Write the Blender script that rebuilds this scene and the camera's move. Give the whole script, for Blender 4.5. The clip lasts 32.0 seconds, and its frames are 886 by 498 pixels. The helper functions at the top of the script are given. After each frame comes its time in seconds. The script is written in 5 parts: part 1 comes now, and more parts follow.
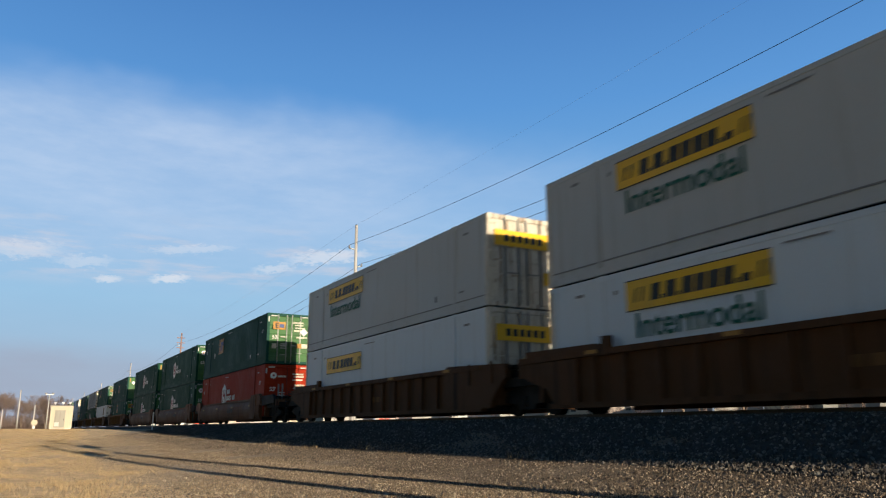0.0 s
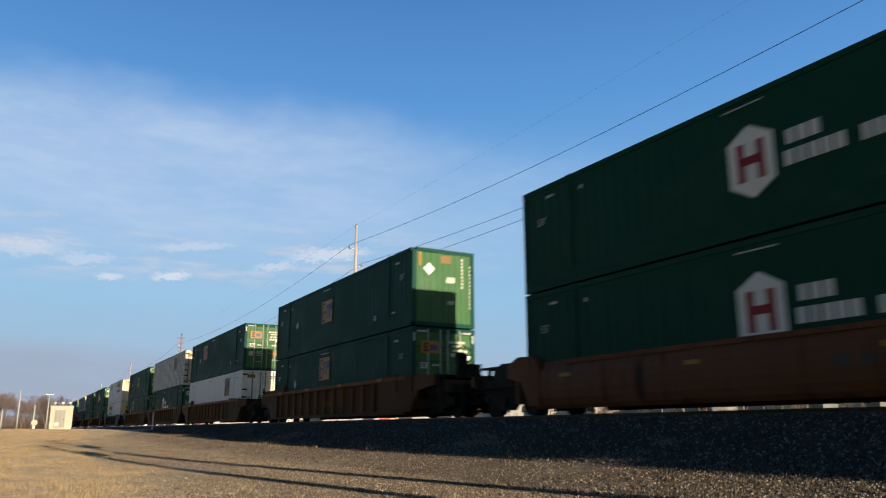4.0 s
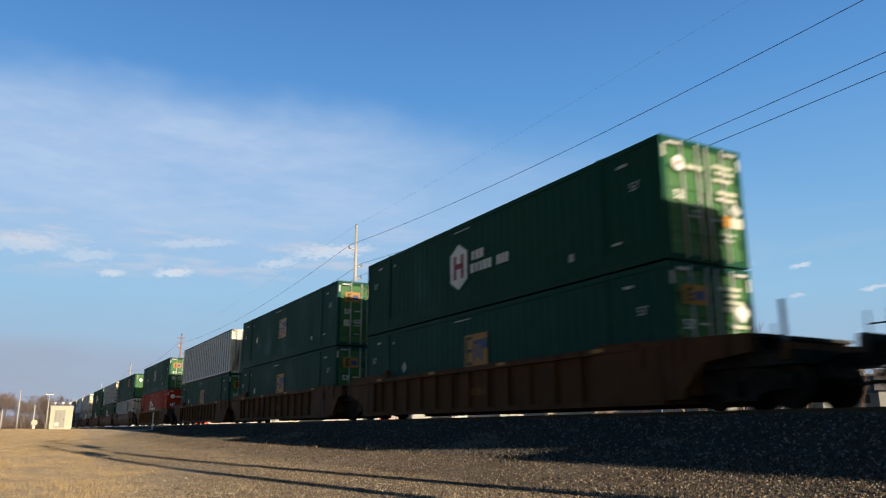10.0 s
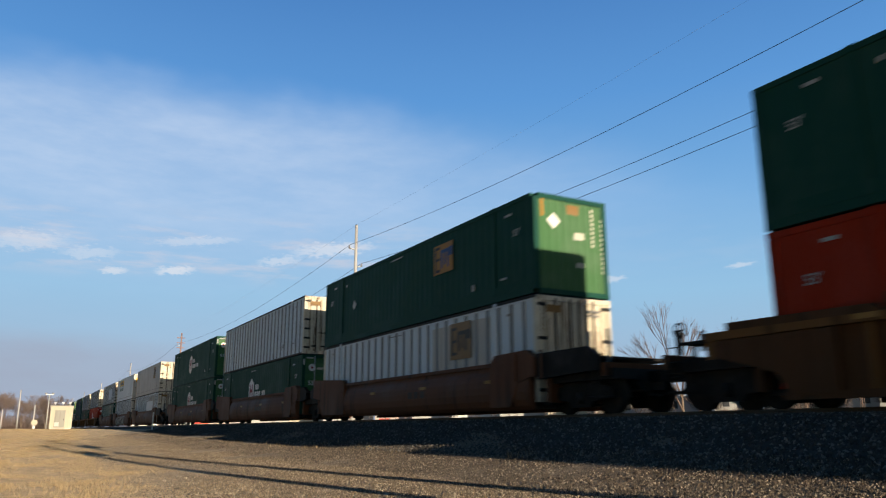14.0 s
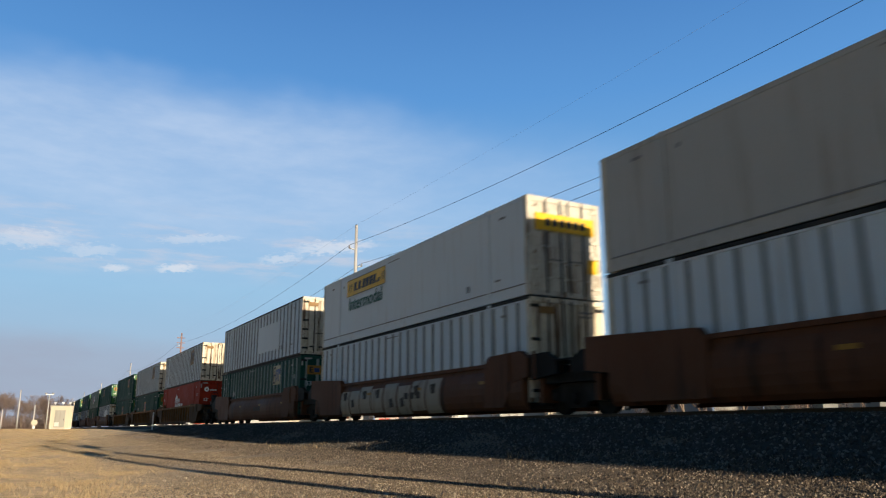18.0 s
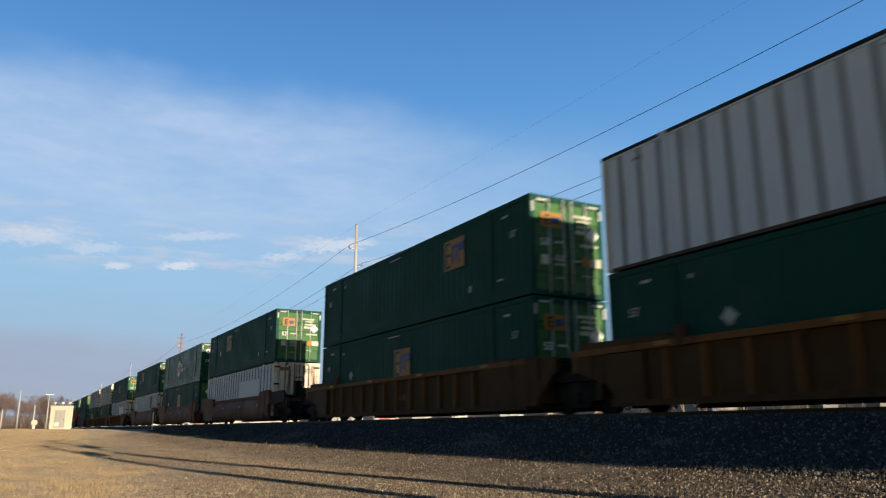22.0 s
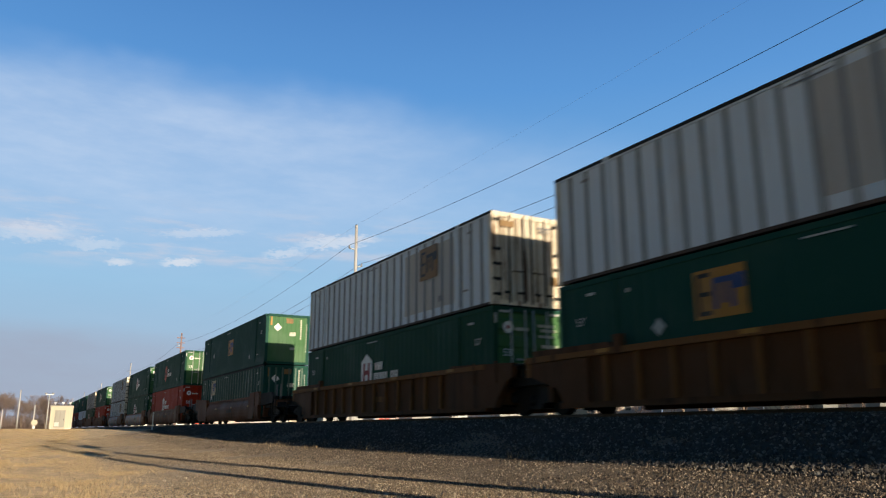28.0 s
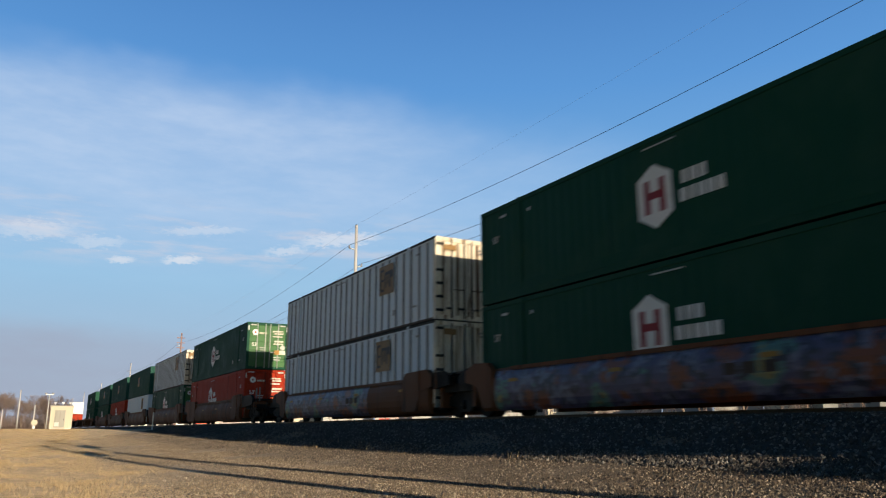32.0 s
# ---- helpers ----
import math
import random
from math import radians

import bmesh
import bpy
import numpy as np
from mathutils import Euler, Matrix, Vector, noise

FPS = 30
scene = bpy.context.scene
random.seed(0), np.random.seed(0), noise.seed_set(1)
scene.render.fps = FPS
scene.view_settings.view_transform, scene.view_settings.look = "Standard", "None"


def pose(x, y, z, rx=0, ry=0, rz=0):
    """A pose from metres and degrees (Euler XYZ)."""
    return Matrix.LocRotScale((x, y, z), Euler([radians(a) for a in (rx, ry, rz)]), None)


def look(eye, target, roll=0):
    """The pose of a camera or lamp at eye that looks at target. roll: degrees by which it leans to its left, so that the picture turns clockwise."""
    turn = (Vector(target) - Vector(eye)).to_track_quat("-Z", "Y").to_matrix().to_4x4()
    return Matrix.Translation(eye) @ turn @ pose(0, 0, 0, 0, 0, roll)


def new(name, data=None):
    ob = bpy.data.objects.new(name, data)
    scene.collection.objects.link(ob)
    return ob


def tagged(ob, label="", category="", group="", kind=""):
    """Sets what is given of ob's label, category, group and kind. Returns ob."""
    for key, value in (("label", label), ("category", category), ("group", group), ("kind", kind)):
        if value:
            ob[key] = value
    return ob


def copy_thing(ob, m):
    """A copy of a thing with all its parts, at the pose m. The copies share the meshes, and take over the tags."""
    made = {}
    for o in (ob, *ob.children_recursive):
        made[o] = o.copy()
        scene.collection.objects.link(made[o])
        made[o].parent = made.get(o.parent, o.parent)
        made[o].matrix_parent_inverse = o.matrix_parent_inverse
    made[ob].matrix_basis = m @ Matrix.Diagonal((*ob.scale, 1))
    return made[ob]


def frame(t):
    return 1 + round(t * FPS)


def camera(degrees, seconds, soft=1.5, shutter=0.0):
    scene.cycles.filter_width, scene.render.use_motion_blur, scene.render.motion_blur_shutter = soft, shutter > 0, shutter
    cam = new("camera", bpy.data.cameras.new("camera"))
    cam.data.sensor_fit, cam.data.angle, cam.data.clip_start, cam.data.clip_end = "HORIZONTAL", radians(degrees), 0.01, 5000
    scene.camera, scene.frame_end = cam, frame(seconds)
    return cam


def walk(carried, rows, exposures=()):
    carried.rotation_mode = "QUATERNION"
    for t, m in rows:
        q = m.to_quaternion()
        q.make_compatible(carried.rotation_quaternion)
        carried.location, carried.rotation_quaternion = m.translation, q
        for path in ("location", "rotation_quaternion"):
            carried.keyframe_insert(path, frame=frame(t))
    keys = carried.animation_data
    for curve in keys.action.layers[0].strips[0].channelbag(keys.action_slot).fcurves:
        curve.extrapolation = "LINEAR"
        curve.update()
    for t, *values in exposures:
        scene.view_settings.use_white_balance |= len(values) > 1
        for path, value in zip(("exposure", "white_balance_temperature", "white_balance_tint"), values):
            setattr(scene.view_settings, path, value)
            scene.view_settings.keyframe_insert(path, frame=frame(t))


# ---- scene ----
YAW, PITCH = radians(29.015), radians(13.402)
cam = camera(60.92, 32.0, 1.15, 0.3)
EYE = (0, 0, 1.0)
AIM = (math.sin(YAW) * math.cos(PITCH) * 50, math.cos(YAW) * math.cos(PITCH) * 50, 1.0 + math.sin(PITCH) * 50)
walk(cam, [(0, look(EYE, AIM, -0.09)), (32, look(EYE, AIM, -0.09))], [(0, 0.60), (32, 0.60)])

# ---- light ----
SUN_EL, SUN_A = radians(12.4), radians(6.3)      # low sun almost in line with the track
world = bpy.data.worlds.new("sky")
scene.world = world
world.use_nodes = True
wn = world.node_tree.nodes
sky = wn.new("ShaderNodeTexSky")
sky.sky_type, sky.sun_disc = "NISHITA", False
sky.sun_elevation, sky.sun_rotation = SUN_EL, math.pi - SUN_A
sky.altitude, sky.air_density, sky.dust_density, sky.ozone_density = 200, 1.0, 0.4, 2.0
soft = wn.new("ShaderNodeHueSaturation")
soft.inputs["Saturation"].default_value = 1.45
world.node_tree.links.new(sky.outputs[0], soft.inputs["Color"])
world.node_tree.links.new(soft.outputs[0], wn["Background"].inputs[0])
wn["Background"].inputs[1].default_value = 0.040
sun_data = bpy.data.lights.new("sun", "SUN")
sun_data.energy, sun_data.angle, sun_data.color = 5.0, radians(0.55), (1.0, 0.82, 0.58)
sun = new("sun", sun_data)
sun.matrix_world = look((0, 0, 0), (-math.sin(SUN_A) * math.cos(SUN_EL), math.cos(SUN_A) * math.cos(SUN_EL), -math.sin(SUN_EL)))


# ---- materials ----
def mat_base(name):
    m = bpy.data.materials.new(name)
    m.use_nodes = True
    nt = m.node_tree
    return m, nt, nt.nodes["Principled BSDF"]


def node(nt, kind, **kw):
    n = nt.nodes.new(kind)
    for k, v in kw.items():
        n.inputs[k].default_value = v
    return n


def mixc(nt, fac, a, b):
    n = nt.nodes.new("ShaderNodeMix")
    n.data_type = "RGBA"
    for sock, val in ((n.inputs[0], fac), (n.inputs[6], a), (n.inputs[7], b)):
        if hasattr(val, "links"):
            nt.links.new(val, sock)
        elif isinstance(val, (int, float)):
            sock.default_value = val
        else:
            sock.default_value = (*val, 1)
    return n.outputs[2]


def ramp(nt, src, lo, hi, v0=0.0, v1=1.0):
    n = nt.nodes.new("ShaderNodeMapRange")
    n.interpolation_type = "SMOOTHSTEP"
    nt.links.new(src, n.inputs[0])
    for i, v in zip((1, 2, 3, 4), (lo, hi, v0, v1)):
        n.inputs[i].default_value = v
    return n.outputs[0]


def noise_of(nt, scale, stretch=(1, 1, 1), detail=4.0, coord="Object", rough=0.55, shift=True):
    tc = nt.nodes.new("ShaderNodeTexCoord")
    mp = nt.nodes.new("ShaderNodeMapping")
    mp.inputs["Scale"].default_value = stretch
    nt.links.new(tc.outputs[coord], mp.inputs["Vector"])
    if shift:
        oi = nt.nodes.new("ShaderNodeObjectInfo")
        mul = nt.nodes.new("ShaderNodeMath")
        mul.operation = "MULTIPLY"
        mul.inputs[1].default_value = 91.0
        nt.links.new(oi.outputs["Random"], mul.inputs[0])
        nt.links.new(mul.outputs[0], mp.inputs["Location"])
    n = node(nt, "ShaderNodeTexNoise", Scale=scale, Detail=detail, Roughness=rough)
    nt.links.new(mp.outputs[0], n.inputs["Vector"])
    return n.outputs["Fac"]


def bump(nt, bs, src, strength, dist=0.01):
    b = nt.nodes.new("ShaderNodeBump")
    b.inputs["Strength"].default_value, b.inputs["Distance"].default_value = strength, dist
    nt.links.new(src, b.inputs["Height"])
    nt.links.new(b.outputs[0], bs.inputs["Normal"])


def paint(name, col, dirt=(0.10, 0.075, 0.05), amount=0.5, rough=0.5, metal=0.0, streak=True, fade=0.15, spec=0.25):
    """Weathered paint: faded patches, vertical dirt streaks and fine grain."""
    m, nt, bs = mat_base(name)
    big = noise_of(nt, 0.7, (1, 1, 1), 5)
    st = noise_of(nt, 2.2, (1.6, 1.6, 0.12) if streak else (1, 1, 1), 5)
    fine = noise_of(nt, 26.0, (1, 1, 1), 3)
    pale = tuple(min(1.0, c * 0.75 + 0.09) for c in col)
    c1 = mixc(nt, ramp(nt, big, 0.42, 0.72, 0.0, fade * 3), col, pale)
    c2 = mixc(nt, ramp(nt, st, 0.52, 0.78, 0.0, amount), c1, dirt)
    c3 = mixc(nt, ramp(nt, fine, 0.55, 0.8, 0.0, amount * 0.35), c2, tuple(d * 0.6 for d in dirt))
    nt.links.new(c3, bs.inputs["Base Color"])
    bs.inputs["Metallic"].default_value = metal
    bs.inputs["Specular IOR Level"].default_value = spec
    nt.links.new(ramp(nt, big, 0.3, 0.7, rough - 0.08, rough + 0.15), bs.inputs["Roughness"])
    bump(nt, bs, fine, 0.12, 0.004)
    return m


def rust_streaked(name, col, rust, lo, hi):
    """Old door paint with runs of rust and grime down the sheet."""
    m, nt, bs = mat_base(name)
    run_a = noise_of(nt, 2.6, (2.4, 2.4, 0.16), 5, rough=0.6)
    run_b = noise_of(nt, 7.0, (1.5, 1.5, 0.10), 4)
    blot = noise_of(nt, 1.3, (1, 1, 1), 5)
    fine = noise_of(nt, 24.0, (1, 1, 1), 3)
    c = mixc(nt, ramp(nt, blot, 0.45, 0.65, 0.0, 0.45), col, tuple(x * 0.62 for x in col))
    c = mixc(nt, ramp(nt, run_b, 0.52, 0.66, 0.0, 0.55), c, tuple(0.5 * a + 0.5 * b for a, b in zip(col, rust)))
    c = mixc(nt, ramp(nt, run_a, lo, hi, 0.0, 0.92), c, rust)
    c = mixc(nt, ramp(nt, fine, 0.56, 0.7, 0.0, 0.35), c, rust)
    nt.links.new(c, bs.inputs["Base Color"])
    nt.links.new(ramp(nt, run_a, 0.4, 0.7, 0.45, 0.85), bs.inputs["Roughness"])
    bs.inputs["Specular IOR Level"].default_value = 0.2
    bump(nt, bs, fine, 0.15, 0.004)
    return m


RUSTDOOR = rust_streaked("rust_streaked_door_paint", (0.68, 0.63, 0.52), (0.13, 0.064, 0.030), 0.52, 0.66)
RUSTSTRIP = rust_streaked("rusty_door_post_paint", (0.50, 0.44, 0.34), (0.085, 0.040, 0.020), 0.44, 0.60)
GREEN = paint("green_container_paint", (0.0105, 0.058, 0.038), (0.015, 0.038, 0.030), 0.22, 0.55, spec=0.05, fade=0.04)
GREEN2 = paint("teal_green_container_paint", (0.0120, 0.063, 0.050), (0.017, 0.042, 0.037), 0.25, 0.55, spec=0.05, fade=0.05)
BRIGHT_GREEN = paint("fresh_green_container_paint", (0.013, 0.078, 0.031), (0.02, 0.04, 0.025), 0.3, 0.4, spec=0.15)
# Lighter copies of the greens: sun on the ends is put into their colour
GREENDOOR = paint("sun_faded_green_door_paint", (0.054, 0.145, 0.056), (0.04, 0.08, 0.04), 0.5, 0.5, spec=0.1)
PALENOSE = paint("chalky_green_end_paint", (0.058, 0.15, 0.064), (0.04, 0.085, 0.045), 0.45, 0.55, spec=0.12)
RED = paint("orange_red_container_paint", (0.29, 0.027, 0.010), (0.08, 0.018, 0.013), 0.45, 0.55, fade=0.05, spec=0.05)
WHITE = paint("white_container_paint", (0.60, 0.69, 0.78), (0.32, 0.30, 0.28), 0.55, 0.5, fade=0.0, spec=0.15)
JWHITE = paint("smooth_white_container_paint", (0.63, 0.69, 0.755), (0.40, 0.39, 0.37), 0.4, 0.45, fade=0.0, spec=0.15)
JGREY = paint("dulled_white_container_paint", (0.46, 0.485, 0.50), (0.30, 0.28, 0.25), 0.5, 0.45, fade=0.0, spec=0.15)
CLEANWHITE = paint("clean_white_container_paint", (0.64, 0.68, 0.72), (0.50, 0.47, 0.43), 0.35, 0.45, fade=0.0, spec=0.15)
PALEDOOR = rust_streaked("pale_door_paint", (0.80, 0.77, 0.69), (0.30, 0.24, 0.17), 0.62, 0.78)
BEIGE = paint("grimy_beige_container_paint", (0.44, 0.44, 0.43), (0.22, 0.17, 0.12), 0.6, 0.5)
RIBGREY = paint("grimy_grey_post_paint", (0.215, 0.24, 0.27), (0.08, 0.06, 0.045), 0.6, 0.55)
BROWN = paint("brown_freight_paint", (0.090, 0.042, 0.019), (0.012, 0.010, 0.009), 0.85, 0.65, fade=0.05, spec=0.08)
# Brown lightened as if lit, for flanges and ribs; also used for sill lettering
TAN = paint("tan_brown_freight_paint", (0.17, 0.080, 0.026), (0.02, 0.014, 0.010), 0.85, 0.65, fade=0.05, spec=0.1)
UMBER = paint("umber_freight_paint", (0.13, 0.054, 0.025), (0.014, 0.012, 0.010), 0.9, 0.6, fade=0.05, spec=0.12)
JDOOR = rust_streaked("stained_white_door_paint", (0.58, 0.56, 0.50), (0.18, 0.105, 0.058), 0.51, 0.66)
OCHRE = paint("dirty_ochre_freight_paint", (0.080, 0.042, 0.018), (0.014, 0.011, 0.008), 0.85, 0.65, fade=0.05, spec=0.08)
OXIDE = paint("red_oxide_freight_paint", (0.115, 0.046, 0.022), (0.014, 0.012, 0.010), 0.9, 0.6, fade=0.05, spec=0.12)
DARK = paint("sooty_brown_freight_paint", (0.05, 0.034, 0.026), (0.015, 0.012, 0.010), 0.6, 0.65)
STEEL = paint("grimy_black_steel", (0.012, 0.011, 0.011), (0.03, 0.02, 0.014), 0.5, 0.65, 0.2, spec=0.1)
GALV = paint("galvanised_steel", (0.44, 0.45, 0.46), (0.2, 0.18, 0.15), 0.4, 0.5, 0.3)
SEAL = paint("black_rubber_seal", (0.012, 0.012, 0.012), (0.03, 0.03, 0.03), 0.3, 0.7)
YELLOW = paint("yellow_panel_paint", (0.78, 0.46, 0.02), (0.30, 0.20, 0.05), 0.3, 0.45, streak=False)
ORANGE = paint("amber_plate_paint", (0.34, 0.17, 0.024), (0.14, 0.085, 0.03), 0.4, 0.5, streak=False)
BLUE = paint("blue_plate_paint", (0.022, 0.05, 0.17), (0.04, 0.05, 0.09), 0.3, 0.45, streak=False)
LOGOWHITE = paint("white_marking_paint", (0.72, 0.73, 0.72), (0.30, 0.30, 0.27), 0.35, 0.5, streak=False)
LOGORED = paint("maroon_marking_paint", (0.24, 0.015, 0.025), (0.10, 0.03, 0.03), 0.3, 0.5, streak=False)
LOGODARK = paint("black_marking_paint", (0.03, 0.028, 0.024), (0.06, 0.05, 0.04), 0.3, 0.5, streak=False)
LOGOGREEN = paint("dark_green_marking_paint", (0.012, 0.11, 0.075), (0.05, 0.07, 0.06), 0.3, 0.5, streak=False)
MARKGREY = paint("grey_marking_paint", (0.20, 0.20, 0.21), (0.30, 0.28, 0.25), 0.4, 0.5, streak=False)
WOOD = paint("weathered_pole_wood", (0.40, 0.40, 0.41), (0.16, 0.15, 0.14), 0.6, 0.85)
BARK = paint("grey_bark", (0.17, 0.13, 0.10), (0.06, 0.045, 0.035), 0.6, 0.9)
STEELGREY = paint("grey_painted_steel", (0.16, 0.17, 0.18), (0.08, 0.07, 0.06), 0.4, 0.5)
BEIGEPLATE = paint("pale_worn_plate", (0.40, 0.34, 0.20), (0.2, 0.17, 0.1), 0.4, 0.5, streak=False)
PALEGREEN = paint("pale_worn_green_paint", (0.26, 0.32, 0.31), (0.08, 0.10, 0.09), 0.4, 0.5)
DIMRIB = paint("dull_green_post_paint", (0.075, 0.135, 0.11), (0.02, 0.05, 0.04), 0.45, 0.5)
GRIMYAMBER = paint("grimy_amber_plate", (0.22, 0.125, 0.04), (0.07, 0.05, 0.03), 0.5, 0.5, streak=False)
LOGOORANGE = paint("faded_red_marking_paint", (0.45, 0.09, 0.05), (0.2, 0.08, 0.06), 0.3, 0.5, streak=False)
DIMWHITE = paint("worn_white_marking_paint", (0.42, 0.44, 0.43), (0.15, 0.17, 0.16), 0.5, 0.5, streak=False)
PALEINK = paint("weathered_white_ink", (0.54, 0.54, 0.47), (0.20, 0.24, 0.18), 0.6, 0.5, streak=False)
REDPOLE = paint("reddish_pole_timber", (0.26, 0.17, 0.15), (0.12, 0.08, 0.07), 0.5, 0.85)
PALEWIRE = paint("pale_thin_cable", (0.42, 0.52, 0.66), (0.34, 0.42, 0.55), 0.2, 0.6, streak=False)
TIE = paint("creosoted_timber", (0.055, 0.042, 0.032), (0.10, 0.085, 0.07), 0.5, 0.85)
RAILMAT = paint("rail_steel", (0.10, 0.065, 0.045), (0.04, 0.028, 0.02), 0.5, 0.5, 0.6)
WIRE = paint("dark_cable", (0.02, 0.02, 0.022), (0.04, 0.04, 0.04), 0.2, 0.6, streak=False)
HUTDOOR = paint("grey_hut_door_paint", (0.25, 0.25, 0.23), (0.14, 0.13, 0.11), 0.4, 0.5)
SHED = paint("cream_shed_paint", (0.42, 0.385, 0.305), (0.27, 0.23, 0.17), 0.35, 0.5)
ROOFGREY = paint("grey_shingle_roof", (0.16, 0.15, 0.15), (0.08, 0.07, 0.07), 0.4, 0.8)
GLASS_DARK = paint("dark_window_glass", (0.03, 0.035, 0.045), (0.06, 0.06, 0.06), 0.1, 0.12, streak=False)
CERAMIC = paint("grey_insulator_glaze", (0.28, 0.28, 0.30), (0.12, 0.11, 0.10), 0.3, 0.25, streak=False)


def ground_material():
    m, nt, bs = mat_base("dry_grass_and_gravel")
    geo = nt.nodes.new("ShaderNodeNewGeometry")
    sep = nt.nodes.new("ShaderNodeSeparateXYZ")
    nt.links.new(geo.outputs["Position"], sep.inputs[0])
    patch = noise_of(nt, 0.35, (1, 0.35, 1), 5, shift=False)
    mid = noise_of(nt, 3.0, (1, 1, 1), 5, shift=False)
    fine = noise_of(nt, 38.0, (1, 1, 1), 4, shift=False)
    vor = node(nt, "ShaderNodeTexVoronoi", Scale=16.0)
    nt.links.new(geo.outputs["Position"], vor.inputs["Vector"])
    # dirt and gravel to the right of a wavy line, straw-coloured grass to the left
    add = nt.nodes.new("ShaderNodeMath")
    add.operation = "MULTIPLY_ADD"
    add.inputs[1].default_value = 7.0
    nt.links.new(patch, add.inputs[0])
    nt.links.new(sep.outputs["X"], add.inputs[2])
    away = nt.nodes.new("ShaderNodeMath")
    away.operation = "SUBTRACT"
    nt.links.new(add.outputs[0], away.inputs[0])
    nt.links.new(ramp(nt, sep.outputs["Y"], 22.0, 85.0, 0.0, 6.0), away.inputs[1])
    gravelly = ramp(nt, away.outputs[0], 4.4, 8.2)
    straw = mixc(nt, ramp(nt, mid, 0.38, 0.62), (0.80, 0.59, 0.335), (0.52, 0.38, 0.215))
    straw = mixc(nt, ramp(nt, fine, 0.45, 0.7, 0, 0.6), straw, (0.84, 0.64, 0.38))
    dirt = mixc(nt, ramp(nt, mid, 0.4, 0.65), (0.44, 0.335, 0.22), (0.31, 0.232, 0.15))
    stone = mixc(nt, ramp(nt, vor.outputs["Color"], 0.3, 0.8), (0.16, 0.135, 0.11), (0.48, 0.42, 0.35))
    dirt = mixc(nt, ramp(nt, fine, 0.48, 0.60), dirt, stone)
    # darker cinders near the foot of the ballast
    dirt = mixc(nt, ramp(nt, away.outputs[0], 7.5, 12.5, 0.0, 0.8), dirt, (0.085, 0.064, 0.044))
    # unseen field to the left, coloured darker to cut warm bounce on the train
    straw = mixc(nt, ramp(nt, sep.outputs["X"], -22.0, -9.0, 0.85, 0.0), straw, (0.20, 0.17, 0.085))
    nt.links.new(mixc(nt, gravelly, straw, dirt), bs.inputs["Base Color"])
    bs.inputs["Roughness"].default_value = 0.95
    tuft = noise_of(nt, 9.0, (1, 0.8, 1), 6, shift=False, rough=0.75)
    mixed = nt.nodes.new("ShaderNodeMath")
    mixed.operation = "MULTIPLY_ADD"
    mixed.inputs[1].default_value = 3.0
    nt.links.new(tuft, mixed.inputs[0])
    nt.links.new(fine, mixed.inputs[2])
    bump(nt, bs, mixed.outputs[0], 0.6, 0.02)
    return m


def stone_material(name, a, b, c):
    m, nt, bs = mat_base(name)
    geo = nt.nodes.new("ShaderNodeNewGeometry")
    rnd = geo.outputs["Random Per Island"]
    fine = noise_of(nt, 30.0, (1, 1, 1), 3, shift=False)
    col = mixc(nt, ramp(nt, rnd, 0.0, 0.6), a, b)
    col = mixc(nt, ramp(nt, rnd, 0.7, 1.0), col, c)
    nt.links.new(mixc(nt, ramp(nt, fine, 0.5, 0.75, 0, 0.5), col, tuple(x * 0.5 for x in a)), bs.inputs["Base Color"])
    bs.inputs["Roughness"].default_value = 0.85
    return m


GROUND = ground_material()
BALLAST = paint("ballast_bed", (0.042, 0.039, 0.036), (0.020, 0.018, 0.017), 0.7, 0.95, streak=False)
STONES = stone_material("mixed_ballast_stone", (0.030, 0.027, 0.024), (0.064, 0.058, 0.053), (0.20, 0.19, 0.175))
CINDER = stone_material("dark_cinder_gravel", (0.036, 0.028, 0.021), (0.092, 0.069, 0.050), (0.38, 0.315, 0.245))
PALE_STONES = stone_material("pale_gravel", (0.070, 0.053, 0.038), (0.160, 0.122, 0.085), (0.45, 0.38, 0.29))
GRASS = stone_material("dry_straw", (0.26, 0.19, 0.10), (0.36, 0.265, 0.15), (0.45, 0.345, 0.21))
FARTWIGS = stone_material("distant_bare_twigs", (0.15, 0.115, 0.105), (0.21, 0.16, 0.145), (0.28, 0.215, 0.19))
TWIGS = stone_material("bare_twigs", (0.11, 0.075, 0.065), (0.17, 0.12, 0.10), (0.23, 0.17, 0.14))


# ---- mesh helpers ----
def box(bm, x0, x1, y0, y1, z0, z1):
    v = [bm.verts.new((x, y, z)) for x in (x0, x1) for y in (y0, y1) for z in (z0, z1)]
    for f in ((0, 1, 3, 2), (4, 6, 7, 5), (0, 4, 5, 1), (2, 3, 7, 6), (0, 2, 6, 4), (1, 5, 7, 3)):
        bm.faces.new([v[i] for i in f])
    return bm


def rod(bm, a, b, r, n=8, r2=None):
    a, b = Vector(a), Vector(b)
    q = (b - a).to_track_quat("Z", "Y")
    rings = []
    for p, rr in ((a, r), (b, r if r2 is None else r2)):
        rings.append([bm.verts.new(p + q @ Vector((rr * math.cos(2 * math.pi * i / n), rr * math.sin(2 * math.pi * i / n), 0))) for i in range(n)])
    for i in range(n):
        f = bm.faces.new((rings[0][i], rings[0][(i + 1) % n], rings[1][(i + 1) % n], rings[1][i]))
        f.smooth = True
    bm.faces.new(rings[0][::-1])
    bm.faces.new(rings[1])
    return bm


